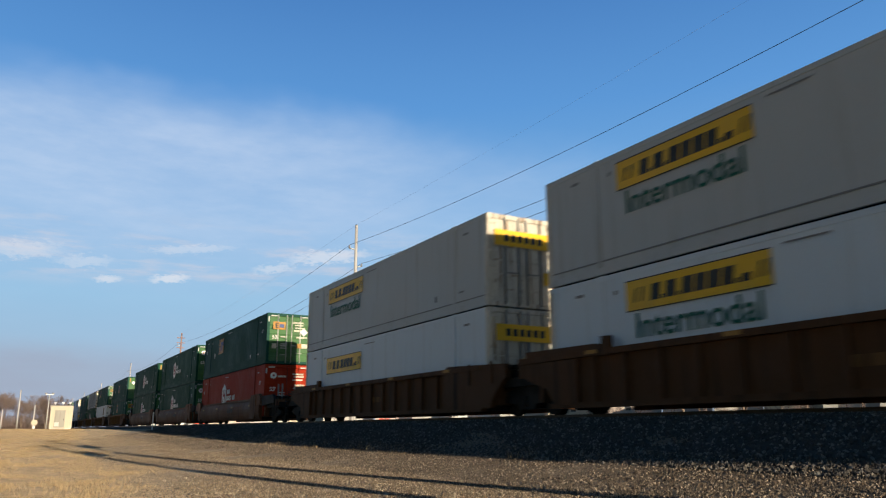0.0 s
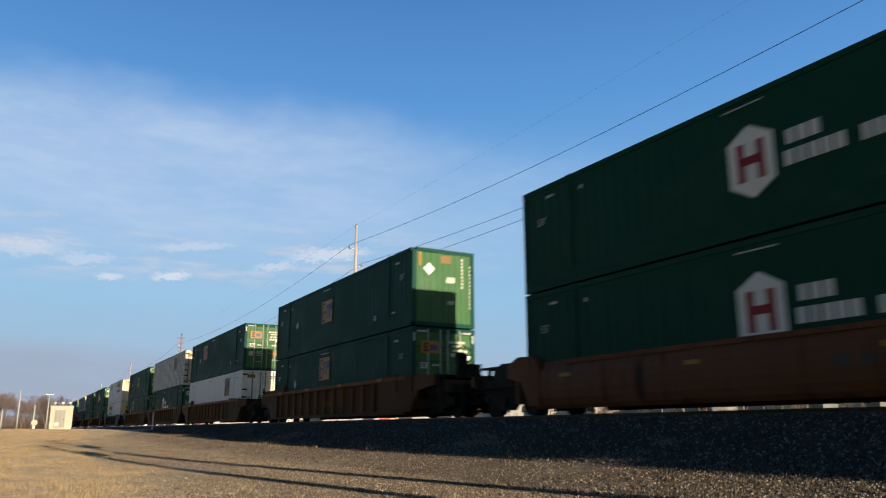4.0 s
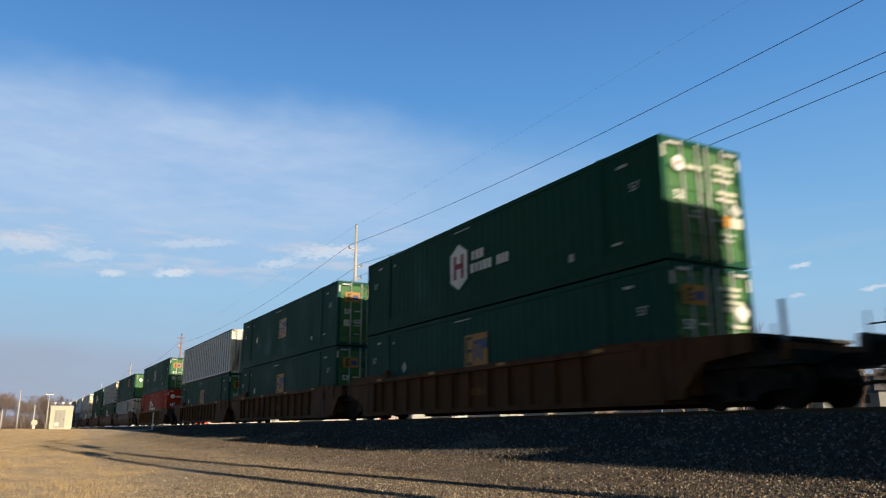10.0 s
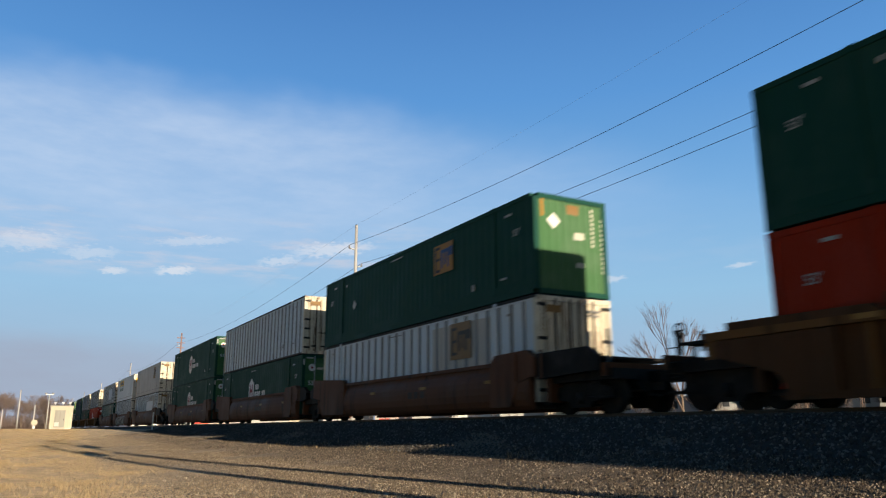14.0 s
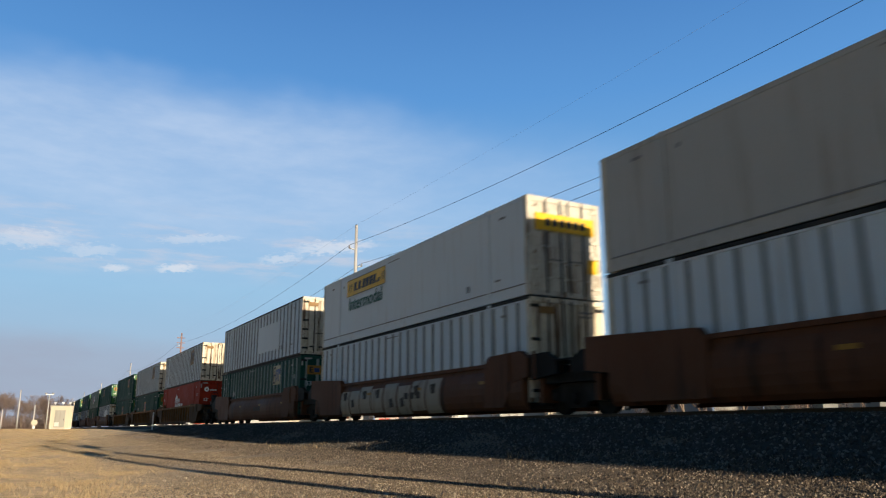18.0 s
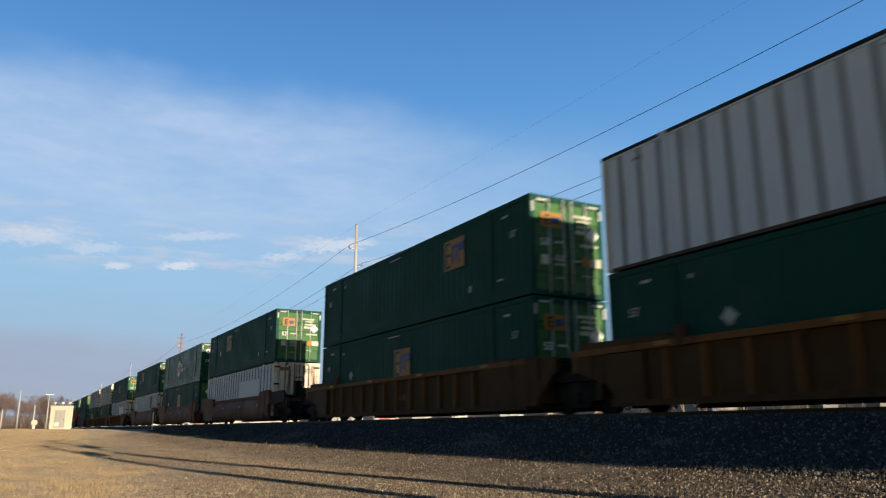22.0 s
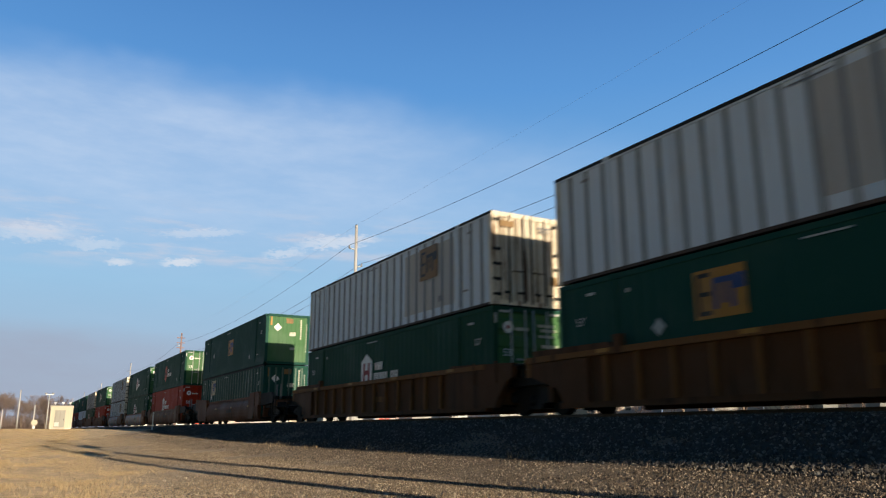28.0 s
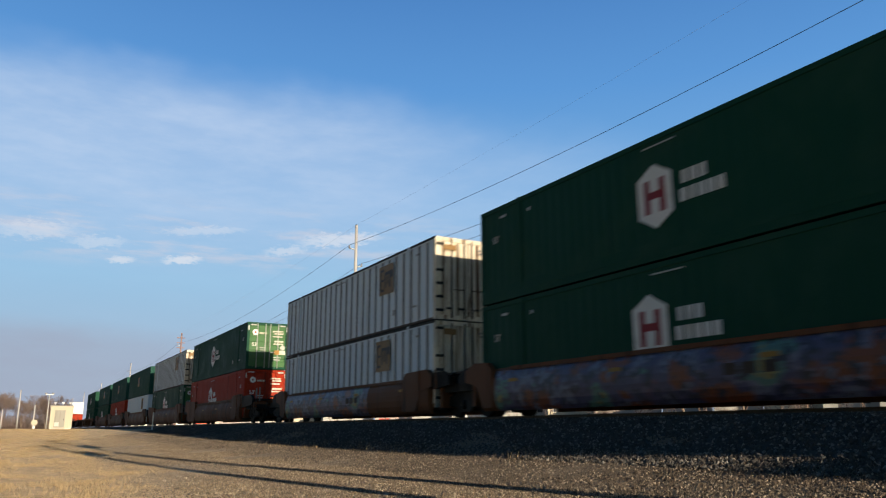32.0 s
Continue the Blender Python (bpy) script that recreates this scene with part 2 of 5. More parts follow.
def extrude(bm, pts, axis, a, b):
    """A closed outline swept from a to b along an axis (0 x, 1 y, 2 z); pts are the other two coordinates."""
    def at(p, t):
        c = list(p)
        c.insert(axis, t)
        return c
    lo = [bm.verts.new(at(p, a)) for p in pts]
    hi = [bm.verts.new(at(p, b)) for p in pts]
    n = len(pts)
    for i in range(n):
        bm.faces.new((lo[i], lo[(i + 1) % n], hi[(i + 1) % n], hi[i]))
    bm.faces.new(lo[::-1])
    bm.faces.new(hi)
    return bm


def B():
    return bmesh.new()


def bx(*dims):
    return box(B(), *dims)


MESHES = {}


def part(name, bm, mat, parent=None, label="", at=None, key=None):
    """Links a bmesh as one mesh object under a thing or a part; pieces with the same key share a mesh."""
    if key is not None and key in MESHES:
        me = MESHES[key]
    else:
        bmesh.ops.recalc_face_normals(bm, faces=bm.faces)
        me = bpy.data.meshes.new(name)
        bm.to_mesh(me)
        bm.free()
        me.materials.append(mat)
        if key is not None:
            MESHES[key] = me
    ob = new(name, me)
    ob.parent = parent
    if at is not None:
        ob.location = at
    if label:
        ob["label"] = label
    return ob


def thing(name, label, category, group="", m=None, kind=""):
    ob = new(name)
    if m is not None:
        ob.matrix_basis = m
    return tagged(ob, label, category, group, kind)


def lettering(text, size, mat):
    """A flat mesh of built-in lettering, drawn in the y-z plane and read from the -x side."""
    cu = bpy.data.curves.new("lettering", "FONT")
    cu.body, cu.size, cu.align_x, cu.align_y, cu.extrude, cu.offset = text, size, "CENTER", "CENTER", 0.002, size * 0.012
    tmp = bpy.data.objects.new("lettering", cu)
    me = bpy.data.meshes.new_from_object(tmp)
    bpy.data.objects.remove(tmp)
    me.transform(Matrix(((0, 0, -1, 0), (-1, 0, 0, 0), (0, 1, 0, 0), (0, 0, 0, 1))))
    me.materials.clear()
    me.materials.append(mat)
    return me


# ---- sky with drifting cloud ----
def sky_backdrop():
    """A far dome section behind everything: clear sky with a thin bank of cloud that drifts."""
    R = 4500.0
    verts, faces, uv = [], [], []
    az = [-75 + 5 * i for i in range(44)]
    el = [-6, -3, 0, 3, 6, 10, 15, 20, 26, 32, 40, 50, 60, 72]
    for e in el:
        for a in az:
            ra, re = radians(a), radians(e)
            verts.append((R * math.sin(ra) * math.cos(re), R * math.cos(ra) * math.cos(re), R * math.sin(re)))
            uv.append((a, e))
    w = len(az)
    for j in range(len(el) - 1):
        for i in range(w - 1):
            faces.append((j * w + i, j * w + i + 1, (j + 1) * w + i + 1, (j + 1) * w + i))
    me = bpy.data.meshes.new("sky_backdrop")
    me.from_pydata(verts, [], faces)
    layer = me.uv_layers.new(name="UVMap")
    for lp in me.loops:
        layer.data[lp.index].uv = uv[lp.vertex_index]
    m = bpy.data.materials.new("sky_with_thin_cloud")
    m.use_nodes = True
    nt = m.node_tree
    nt.nodes.remove(nt.nodes["Principled BSDF"])
    uvn = nt.nodes.new("ShaderNodeUVMap")
    sep = nt.nodes.new("ShaderNodeSeparateXYZ")
    nt.links.new(uvn.outputs[0], sep.inputs[0])
    A, E = sep.outputs[0], sep.outputs[1]

    def calc(op, a, b=0.0, c=0.0):
        n = nt.nodes.new("ShaderNodeMath")
        n.operation = op
        for sock, v in zip(n.inputs, (a, b, c)):
            if hasattr(v, "links"):
                nt.links.new(v, sock)
            else:
                sock.default_value = v
        return n.outputs[0]

    def cloud_noise(scale, sa, se, turn, detail, off):
        mp = nt.nodes.new("ShaderNodeMapping")
        mp.inputs["Rotation"].default_value = (0, 0, radians(turn))
        mp.inputs["Scale"].default_value = (sa, se, 1)
        mp.inputs["Location"].default_value = (off, off * 0.7, 0)
        nt.links.new(uvn.outputs[0], mp.inputs[0])
        n = node(nt, "ShaderNodeTexNoise", Scale=scale, Detail=detail, Roughness=0.6)
        nt.links.new(mp.outputs[0], n.inputs["Vector"])
        return n.outputs["Fac"]

    grad = nt.nodes.new("ShaderNodeValToRGB")
    nt.links.new(calc("DIVIDE", E, 40.0), grad.inputs[0])
    stops = [(0.0, (0.255, 0.30, 0.365)), (0.12, (0.235, 0.325, 0.43)), (0.25, (0.195, 0.35, 0.50)), (0.42, (0.125, 0.28, 0.49)), (0.62, (0.072, 0.207, 0.445)), (0.85, (0.043, 0.138, 0.345))]
    el_ = grad.color_ramp.elements
    while len(el_) < len(stops):
        el_.new(0.5)
    for e_, (p, c) in zip(el_, stops):
        e_.position, e_.color = p, (*c, 1)
    col = grad.outputs[0]
    # the great thin bank: a curved upper edge, dense on the left, thinning to the right
    wob = cloud_noise(0.09, 1, 1.6, 12, 3, 4.0)
    d2 = calc("POWER", calc("SUBTRACT", A, 7.0), 2.0)
    edge = calc("MULTIPLY_ADD", d2, -0.0034, 25.6)
    below = calc("SUBTRACT", calc("MULTIPLY_ADD", wob, 4.0, calc("SUBTRACT", edge, 2.0)), E)
    soft = ramp(nt, below, -0.8, 4.0)
    fade_low = ramp(nt, E, 8.0, 17.0, 0.15, 1.0)
    fade_right = ramp(nt, A, 8.0, 62.0, 1.0, 0.0)
    streaks = ramp(nt, cloud_noise(0.16, 0.55, 1.9, 14, 6, 1.0), 0.30, 0.70, 0.66, 1.0)
    fine = ramp(nt, cloud_noise(0.55, 0.6, 2.0, 10, 6, 7.0), 0.3, 0.7, 0.85, 1.0)
    bank = calc("MULTIPLY", calc("MULTIPLY", soft, fade_low), calc("MULTIPLY", fade_right, calc("MULTIPLY", streaks, fine)))
    col = mixc(nt, calc("MULTIPLY", bank, 0.72), col, (0.365, 0.445, 0.57))
    # small torn puffs lower down
    band = calc("MULTIPLY", ramp(nt, E, 10.2, 12.0), ramp(nt, E, 13.4, 16.5, 1.0, 0.0))
    puff = ramp(nt, cloud_noise(0.36, 0.34, 1.9, 4, 6, 2.3), 0.47, 0.66)
    left = ramp(nt, A, 24.0, 34.0, 1.0, 0.12)
    col = mixc(nt, calc("MULTIPLY", calc("MULTIPLY", band, puff), calc("MULTIPLY", left, 0.62)), col, (0.40, 0.415, 0.48))
    # one bright puff, and three small ones on the right
    for pa, pe, sa, se, amt in ((9.1, 11.4, 1.15, 0.26, 0.62), (5.0, 11.1, 0.8, 0.2, 0.5), (20.6, 13.5, 2.6, 0.42, 0.5), (16.5, 12.5, 1.3, 0.3, 0.4), (-0.6, 12.6, 2.2, 0.5, 0.3), (3.4, 12.2, 1.6, 0.35, 0.3), (10.5, 13.6, 2.6, 0.25, 0.3), (51.1, 11.5, 0.9, 0.13, 0.4), (55.1, 11.2, 0.6, 0.14, 0.55), (54.7, 9.2, 0.45, 0.12, 0.35), (59.4, 9.3, 0.8, 0.12, 0.5), (37.8, 11.7, 1.0, 0.2, 0.6), (42.0, 11.0, 0.9, 0.18, 0.45)):
        rip = calc("MULTIPLY_ADD", cloud_noise(1.9, 0.8, 2.0, 0, 6, pa), 4.4, -2.2)
        q = calc("ADD", calc("POWER", calc("DIVIDE", calc("SUBTRACT", A, pa), sa), 2.0), calc("POWER", calc("ADD", calc("DIVIDE", calc("SUBTRACT", calc("MULTIPLY_ADD", A, -0.10, E), pe - 0.10 * pa), se), rip), 2.0))
        col = mixc(nt, ramp(nt, q, 0.0, 2.2, amt, 0.0), col, (0.55, 0.55, 0.57))
    # grey-violet bank along the horizon
    low = ramp(nt, calc("MULTIPLY_ADD", cloud_noise(0.12, 0.6, 1.5, 0, 4, 9.0), 2.6, calc("MULTIPLY_ADD", A, 0.05, E)), 6.2, 8.6, 1.0, 0.0)
    lowr = ramp(nt, A, 18.0, 45.0, 1.0, 0.35)
    lowtex = ramp(nt, cloud_noise(0.3, 0.5, 1.8, 0, 5, 5.0), 0.3, 0.7, 0.7, 1.0)
    col = mixc(nt, calc("MULTIPLY", calc("MULTIPLY", low, lowr), calc("MULTIPLY", lowtex, 0.75)), col, (0.235, 0.265, 0.34))
    em = nt.nodes.new("ShaderNodeEmission")
    nt.links.new(col, em.inputs[0])
    tr = nt.nodes.new("ShaderNodeBsdfTransparent")
    mx = nt.nodes.new("ShaderNodeMixShader")
    sides = calc("MULTIPLY", calc("MULTIPLY", ramp(nt, A, -45.0, -12.0), ramp(nt, A, 68.0, 110.0, 1.0, 0.0)), ramp(nt, E, 36.0, 60.0, 1.0, 0.0))
    nt.links.new(sides, mx.inputs[0])
    nt.links.new(tr.outputs[0], mx.inputs[1])
    nt.links.new(em.outputs[0], mx.inputs[2])
    nt.links.new(mx.outputs[0], nt.nodes["Material Output"].inputs[0])
    me.materials.append(m)
    for p in me.polygons:
        p.use_smooth = True
    return tagged(new("backdrop", me), "blue morning sky with thin drifting cloud", "sky", kind="structure")


SKY = sky_backdrop()


# ---- ground ----
TRACK_X, RAIL_Z = 13.245, 1.342
PROFILE = [(-4000, 0.0), (3.8, 0.0), (6.5, 0.15), (7.7, 0.30), (8.6, 0.42), (9.6, 0.66), (11.25, 1.19), (11.9, 1.22), (12.35, 1.13), (14.2, 1.13), (14.6, 1.2), (15.3, 1.15), (17.6, 0.45), (20, 0.3), (26, 0.2), (4000, 0.2)]


def ground_z(x, y):
    z = float(np.interp(x, [p[0] for p in PROFILE], [p[1] for p in PROFILE]))
    # the near side rises gently towards the signal hut
    if x < 11.0:
        far = min(1.0, max(0.0, (y - 22.0) / 75.0))
        z = max(z, z + (1.0 - z) * far * far * (3 - 2 * far) * (1.0 if x < 8.6 else (11.0 - x) / 2.4))
    return z


def build_ground():
    xs = sorted(set([-4000, -1500, -600, -250, -120, -60, -35, -22] + [round(-14 + 0.5 * i, 2) for i in range(80)] + [30, 40, 60, 100, 180, 400, 1000, 2000, 4000] + [p[0] for p in PROFILE]))
    ys = sorted(set([-4000, -1500, -500, -200, -80, -40, -20, -10] + list(range(-4, 130, 2)) + [140, 160, 200, 260, 360, 500, 900, 1800, 4000]))
    verts, faces = [], []
    for y in ys:
        for x in xs:
            near = abs(x) < 26 and -10 < y < 130
            z = ground_z(x, y) + (noise.noise((x * 0.5, y * 0.35, 3.0)) * 0.05 if near and not 10.4 < x < 16.5 else 0.0)
            verts.append((x, y, z))
    w = len(xs)
    for j in range(len(ys) - 1):
        for i in range(w - 1):
            faces.append((j * w + i, j * w + i + 1, (j + 1) * w + i + 1, (j + 1) * w + i))
    me = bpy.data.meshes.new("ground")
    me.from_pydata(verts, [], faces)
    me.materials.append(GROUND)
    for p in me.polygons:
        p.use_smooth = True
    tagged(new("ground", me), "dry winter grass and gravelly dirt beside the railway", "ground", kind="structure")


build_ground()
bed = B()
extrude(bed, [(9.0, 0.5), (9.6, 0.67), (11.25, 1.2), (11.9, 1.23), (12.35, 1.14), (14.2, 1.14), (14.6, 1.21), (15.3, 1.16), (17.6, 0.46), (17.6, 0.2), (9.0, 0.2)], 1, -300, 900)
tagged(part("ballast_bed", bed, BALLAST), "grey crushed-stone railway embankment under the track", "embankment", kind="structure")

# ---- railway track ----
rail_profile = [(-0.07, 0), (0.07, 0), (0.07, 0.02), (0.012, 0.05), (0.012, 0.125), (0.036, 0.135), (0.036, 0.165), (0.028, 0.172), (-0.028, 0.172), (-0.036, 0.165), (-0.036, 0.135), (-0.012, 0.125), (-0.012, 0.05), (-0.07, 0.02)]
track = thing("railway_track", "rusty steel rails on dark timber ties in ballast", "railway track", kind="structure")
for side in (-0.7525, 0.7525):
    part("rail", extrude(B(), [(TRACK_X + side + x, RAIL_Z - 0.172 + z) for x, z in rail_profile], 1, -300, 900), RAILMAT, track)
for i in range(150):
    part("tie", bx(-1.3, 1.3, -0.115, 0.115, -0.1, 0.075), TIE, track, at=(TRACK_X, -12 + 0.55 * i, RAIL_Z - 0.25), key="tie")
far_ties = B()
for i in range(590):
    y = 70.8 + 0.55 * i
    box(far_ties, TRACK_X - 1.3, TRACK_X + 1.3, y - 0.115, y + 0.115, RAIL_Z - 0.35, RAIL_Z - 0.175)
tagged(part("distant_ties", far_ties, TIE, track), kind="stuff")

# ---- train ----
LEN, WID, HGT = 16.3, 2.59, 2.86
XS = WID / 2


def corrugated(bm, x, y0, y1, z0, z1, pitch, depth, inner):
    """A wall with vertical folds; depth towards the outside."""
    n = int((y1 - y0) / pitch)
    p = (y1 - y0) / n
    pts = []
    for i in range(n):
        y = y0 + i * p
        pts += [(x, y), (x, y + p * 0.35), (x - depth, y + p * 0.5), (x - depth, y + p * 0.85)]
    pts.append((x, y1))
    pts += [(inner, y1), (inner, y0)]
    return extrude(bm, pts, 2, z0, z1)


def horizontal_folds(bm, x0, x1, y, depth, z0, z1, n):
    """A door or end panel with horizontal folds, facing -y."""
    p = (z1 - z0) / n
    pts = [(y + 0.05, z0)]
    for i in range(n):
        z = z0 + i * p
        pts += [(y, z), (y, z + p * 0.5), (y + depth, z + p * 0.62), (y + depth, z + p * 0.9)]
    pts += [(y, z1), (y + 0.05, z1)]
    return extrude(bm, pts, 0, x0, x1)


FLIPPED = "gejnm"      # kinds that also ride turned round, so that both long sides are seen


def container_frame(c, mat, k):
    h = LEN / 2
    end = RUSTDOOR if k in "ws" else JDOOR if k in "jk" else PALEDOOR if k == "p" else mat
    for s, nm in ((-1, "near"), (1, "far")):
        a, b = sorted((s * (XS - 0.07), s * XS))
        part("bottom_rail", bx(a, b, -h + 0.16, h - 0.16, 0.0, 0.07 if k == "w" else 0.17), DARK if k == "w" else mat, c, key=k + "br" + nm)
        part("top_rail", bx(a, b, -h + 0.16, h - 0.16, HGT - 0.12, HGT), mat, c, key=k + "tr" + nm)
        for e in (-1, 1):
            y0, y1 = sorted((e * (h - 0.16), e * h))
            a2, b2 = sorted((s * (XS - 0.16), s * XS))
            part("corner_post", bx(a2, b2, y0, y1, 0.12, HGT - 0.12), end, c, key=f"{k}cp{nm}{e}")
            for z0 in (0.0, HGT - 0.12) if s < 0 or e < 0 else ():
                part("corner_casting", bx(a2 - 0.004, b2 + 0.004, y0 - 0.004, y1 + 0.004, z0, z0 + 0.12), end, c, key=f"{k}cc{nm}{e}{z0}")
            # lifting posts at the forty-foot points
            yl = e * 6.1
            if s > 0 and k not in FLIPPED:
                continue
            part("lifting_post", bx(*sorted((s * (XS - 0.03), s * (XS + 0.012))), yl - 0.07, yl + 0.07, 0.17, HGT - 0.12), mat, c, key=f"{k}lp{nm}{e}")
            part("lifting_casting", bx(*sorted((s * (XS - 0.1), s * (XS + 0.02))), yl - 0.09, yl + 0.09, HGT - 0.12, HGT + 0.012), mat, c, key=f"{k}lc{nm}{e}")
    part("roof", bx(-XS + 0.07, XS - 0.07, -h + 0.16, h - 0.16, HGT - 0.05, HGT - 0.015), mat, c, key=k + "roof")
    part("floor", bx(-XS + 0.07, XS - 0.07, -h + 0.16, h - 0.16, 0.05, 0.15), STEEL, c, key=k + "floor")
    for e in (-1, 1):
        y0, y1 = sorted((e * (h - 0.12), e * h))
        part("end_header", bx(-XS + 0.16, XS - 0.16, y0, y1, HGT - 0.14, HGT), end, c, key=f"{k}eh{e}")
        part("end_sill", bx(-XS + 0.16, XS - 0.16, y0, y1, 0.0, 0.14), end, c, key=f"{k}es{e}")


def container_doors(c, mat, k, folds, dark_hinges):
    y = -LEN / 2
    for s, nm in ((-1, "l"), (1, "r")):
        x0, x1 = sorted((s * 0.012, s * (XS - 0.165)))
        bm = horizontal_folds(B(), x0, x1, y + 0.03, 0.035, 0.15, HGT - 0.15, 5) if folds else bx(x0, x1, y + 0.03, y + 0.08, 0.15, HGT - 0.15)
        door = part("door", bm, mat, c, key=f"{k}door{nm}")
        for i, xr in enumerate((0.15, 0.66)):
            rodm = STEELGREY if k in "jk" else mat if k == "r" else GALV if not dark_hinges else (DARK if mat is RUSTDOOR else STEELGREY if k == "p" else mat)
            part("lock_rod", rod(B(), (s * xr, y - 0.005, 0.06), (s * xr, y - 0.005, HGT - 0.06), 0.03, 6), rodm, door, "steel lock rod", key=f"{k}rod{nm}{i}")
            if i == 0:
                part("handle", bx(*sorted((s * xr, s * (xr + 0.42))), y - 0.028, y - 0.012, 1.02, 1.06), rodm, door, key=f"{k}hdl{nm}{i}")
        for i in range(0 if folds else 5):
            z = (0.26, 0.72, 1.18, 1.64, 2.56)[i]
            part("hinge", bx(*sorted((s * (XS - 0.33), s * (XS - 0.02))), y - 0.015, y + 0.028, z, z + 0.09), SEAL if dark_hinges else mat, door, key=f"{k}hg{nm}{i}")
    part("door_seal", bx(-0.012, 0.012, y + 0.035, y + 0.06, 0.15, HGT - 0.15), SEAL, c, key=k + "seal")


def container_nose(c, mat, k):
    y = LEN / 2
    pts = [(-XS + 0.16, y - 0.09)]
    n, w = 9, 2 * XS - 0.32
    for i in range(n):
        x = -XS + 0.16 + w * i / n
        pts += [(x, y - 0.03), (x + w / n * 0.55, y - 0.03), (x + w / n * 0.68, y - 0.05), (x + w / n * 0.9, y - 0.05)]
    pts += [(XS - 0.16, y - 0.03), (XS - 0.16, y - 0.09)]
    part("front_wall", extrude(B(), pts, 2, 0.14, HGT - 0.14), mat, c, key=k + "nose")


def steel_container(k, mat):
    """Steel box with finely folded walls."""
    c = new("shipping_container")
    h = LEN / 2
    container_frame(c, mat, k)
    part("side_wall", corrugated(B(), -XS + 0.028, -h + 0.16, h - 0.16, 0.17, HGT - 0.12, 0.36, 0.007, -XS + 0.05), mat, c, key=k + "swn")
    part("side_wall", corrugated(B(), XS - 0.028, -h + 0.16, h - 0.16, 0.17, HGT - 0.12, 0.36, -0.007, XS - 0.05), mat, c, key=k + "swf")
    for s in (-1, 1):
        part("crash_rail", bx(*sorted((s * (XS - 0.03), s * (XS + 0.004))), -h + 0.16, h - 0.16, 0.17, 0.42), mat, c, key=f"{k}cr{s}")
    # ends take the sunlit greens, side walls keep the darker ones
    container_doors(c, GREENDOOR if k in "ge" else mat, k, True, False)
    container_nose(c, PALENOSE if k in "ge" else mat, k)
    return c


def ribbed_container(k, mat, rib, door_mat):
    """Plate box with upright posts on the outside."""
    c = new("shipping_container")
    h = LEN / 2
    container_frame(c, mat, k)
    for s in (-1, 1):
        part("side_wall", bx(*sorted((s * (XS - 0.055), s * (XS - 0.03))), -h + 0.16, h - 0.16, 0.07 if k == "w" else 0.17, HGT - 0.12), mat, c, key=f"{k}sw{s}")
        part("top_trim", bx(*sorted((s * (XS - 0.03), s * (XS + 0.008))), -h, h, HGT - 0.075, HGT + 0.01), SEAL, c, "dark roof edge strip", key=f"{k}tt{s}")
    n = 25
    for i in range(n):
        y = -h + 0.62 + i * (LEN - 1.24) / (n - 1)
        rw = 0.045 if k == "w" else 0.03
        part("side_post", extrude(B(), [(-XS - 0.002, -rw), (-XS - 0.002, rw), (-XS + 0.03, rw + 0.02), (-XS + 0.03, -rw - 0.02)], 2, 0.07 if k == "w" else 0.17, HGT - 0.12), rib, c, at=(0, y, 0), key=k + "rib")
    far = B()
    for i in range(n):
        y = -h + 0.62 + i * (LEN - 1.24) / (n - 1)
        box(far, XS - 0.03, XS, y - 0.07, y + 0.07, 0.17, HGT - 0.12)
    tagged(part("side_post", far, rib, c, key=k + "farribs"), kind="stuff")
    container_doors(c, door_mat, k, False, True)
    for i, (xx, w) in enumerate(((-0.98, 0.10), (-0.40, 0.15), (0.40, 0.15), (0.98, 0.10))):
        part("door_post", extrude(B(), [(xx - w / 2, -h + 0.03), (xx - w / 2 + 0.02, -h + 0.008), (xx + w / 2 - 0.02, -h + 0.008), (xx + w / 2, -h + 0.03)], 2, 0.16, HGT - 0.16), RUSTSTRIP if k == "w" else rib, c, key=f"{k}dp{i}")
    for i, xx in enumerate((-0.78, -0.30, 0.34, 0.80)):
        part("latch", bx(xx - 0.11, xx + 0.11, -h - 0.04, -h - 0.012, 0.34, 0.41), SEAL, c, key=f"{k}lt{i}")
    container_nose(c, door_mat, k)
    nose = None if k + "np" in MESHES else B()
    for i in range(6 if nose else 0):
        box(nose, -0.99 + 0.38 * i, -0.91 + 0.38 * i, h - 0.03, h + 0.006, 0.14, HGT - 0.14)
    tagged(part("nose_post", nose, RIBGREY if k == "w" else rib, c, key=k + "np"), kind="stuff")
    return c


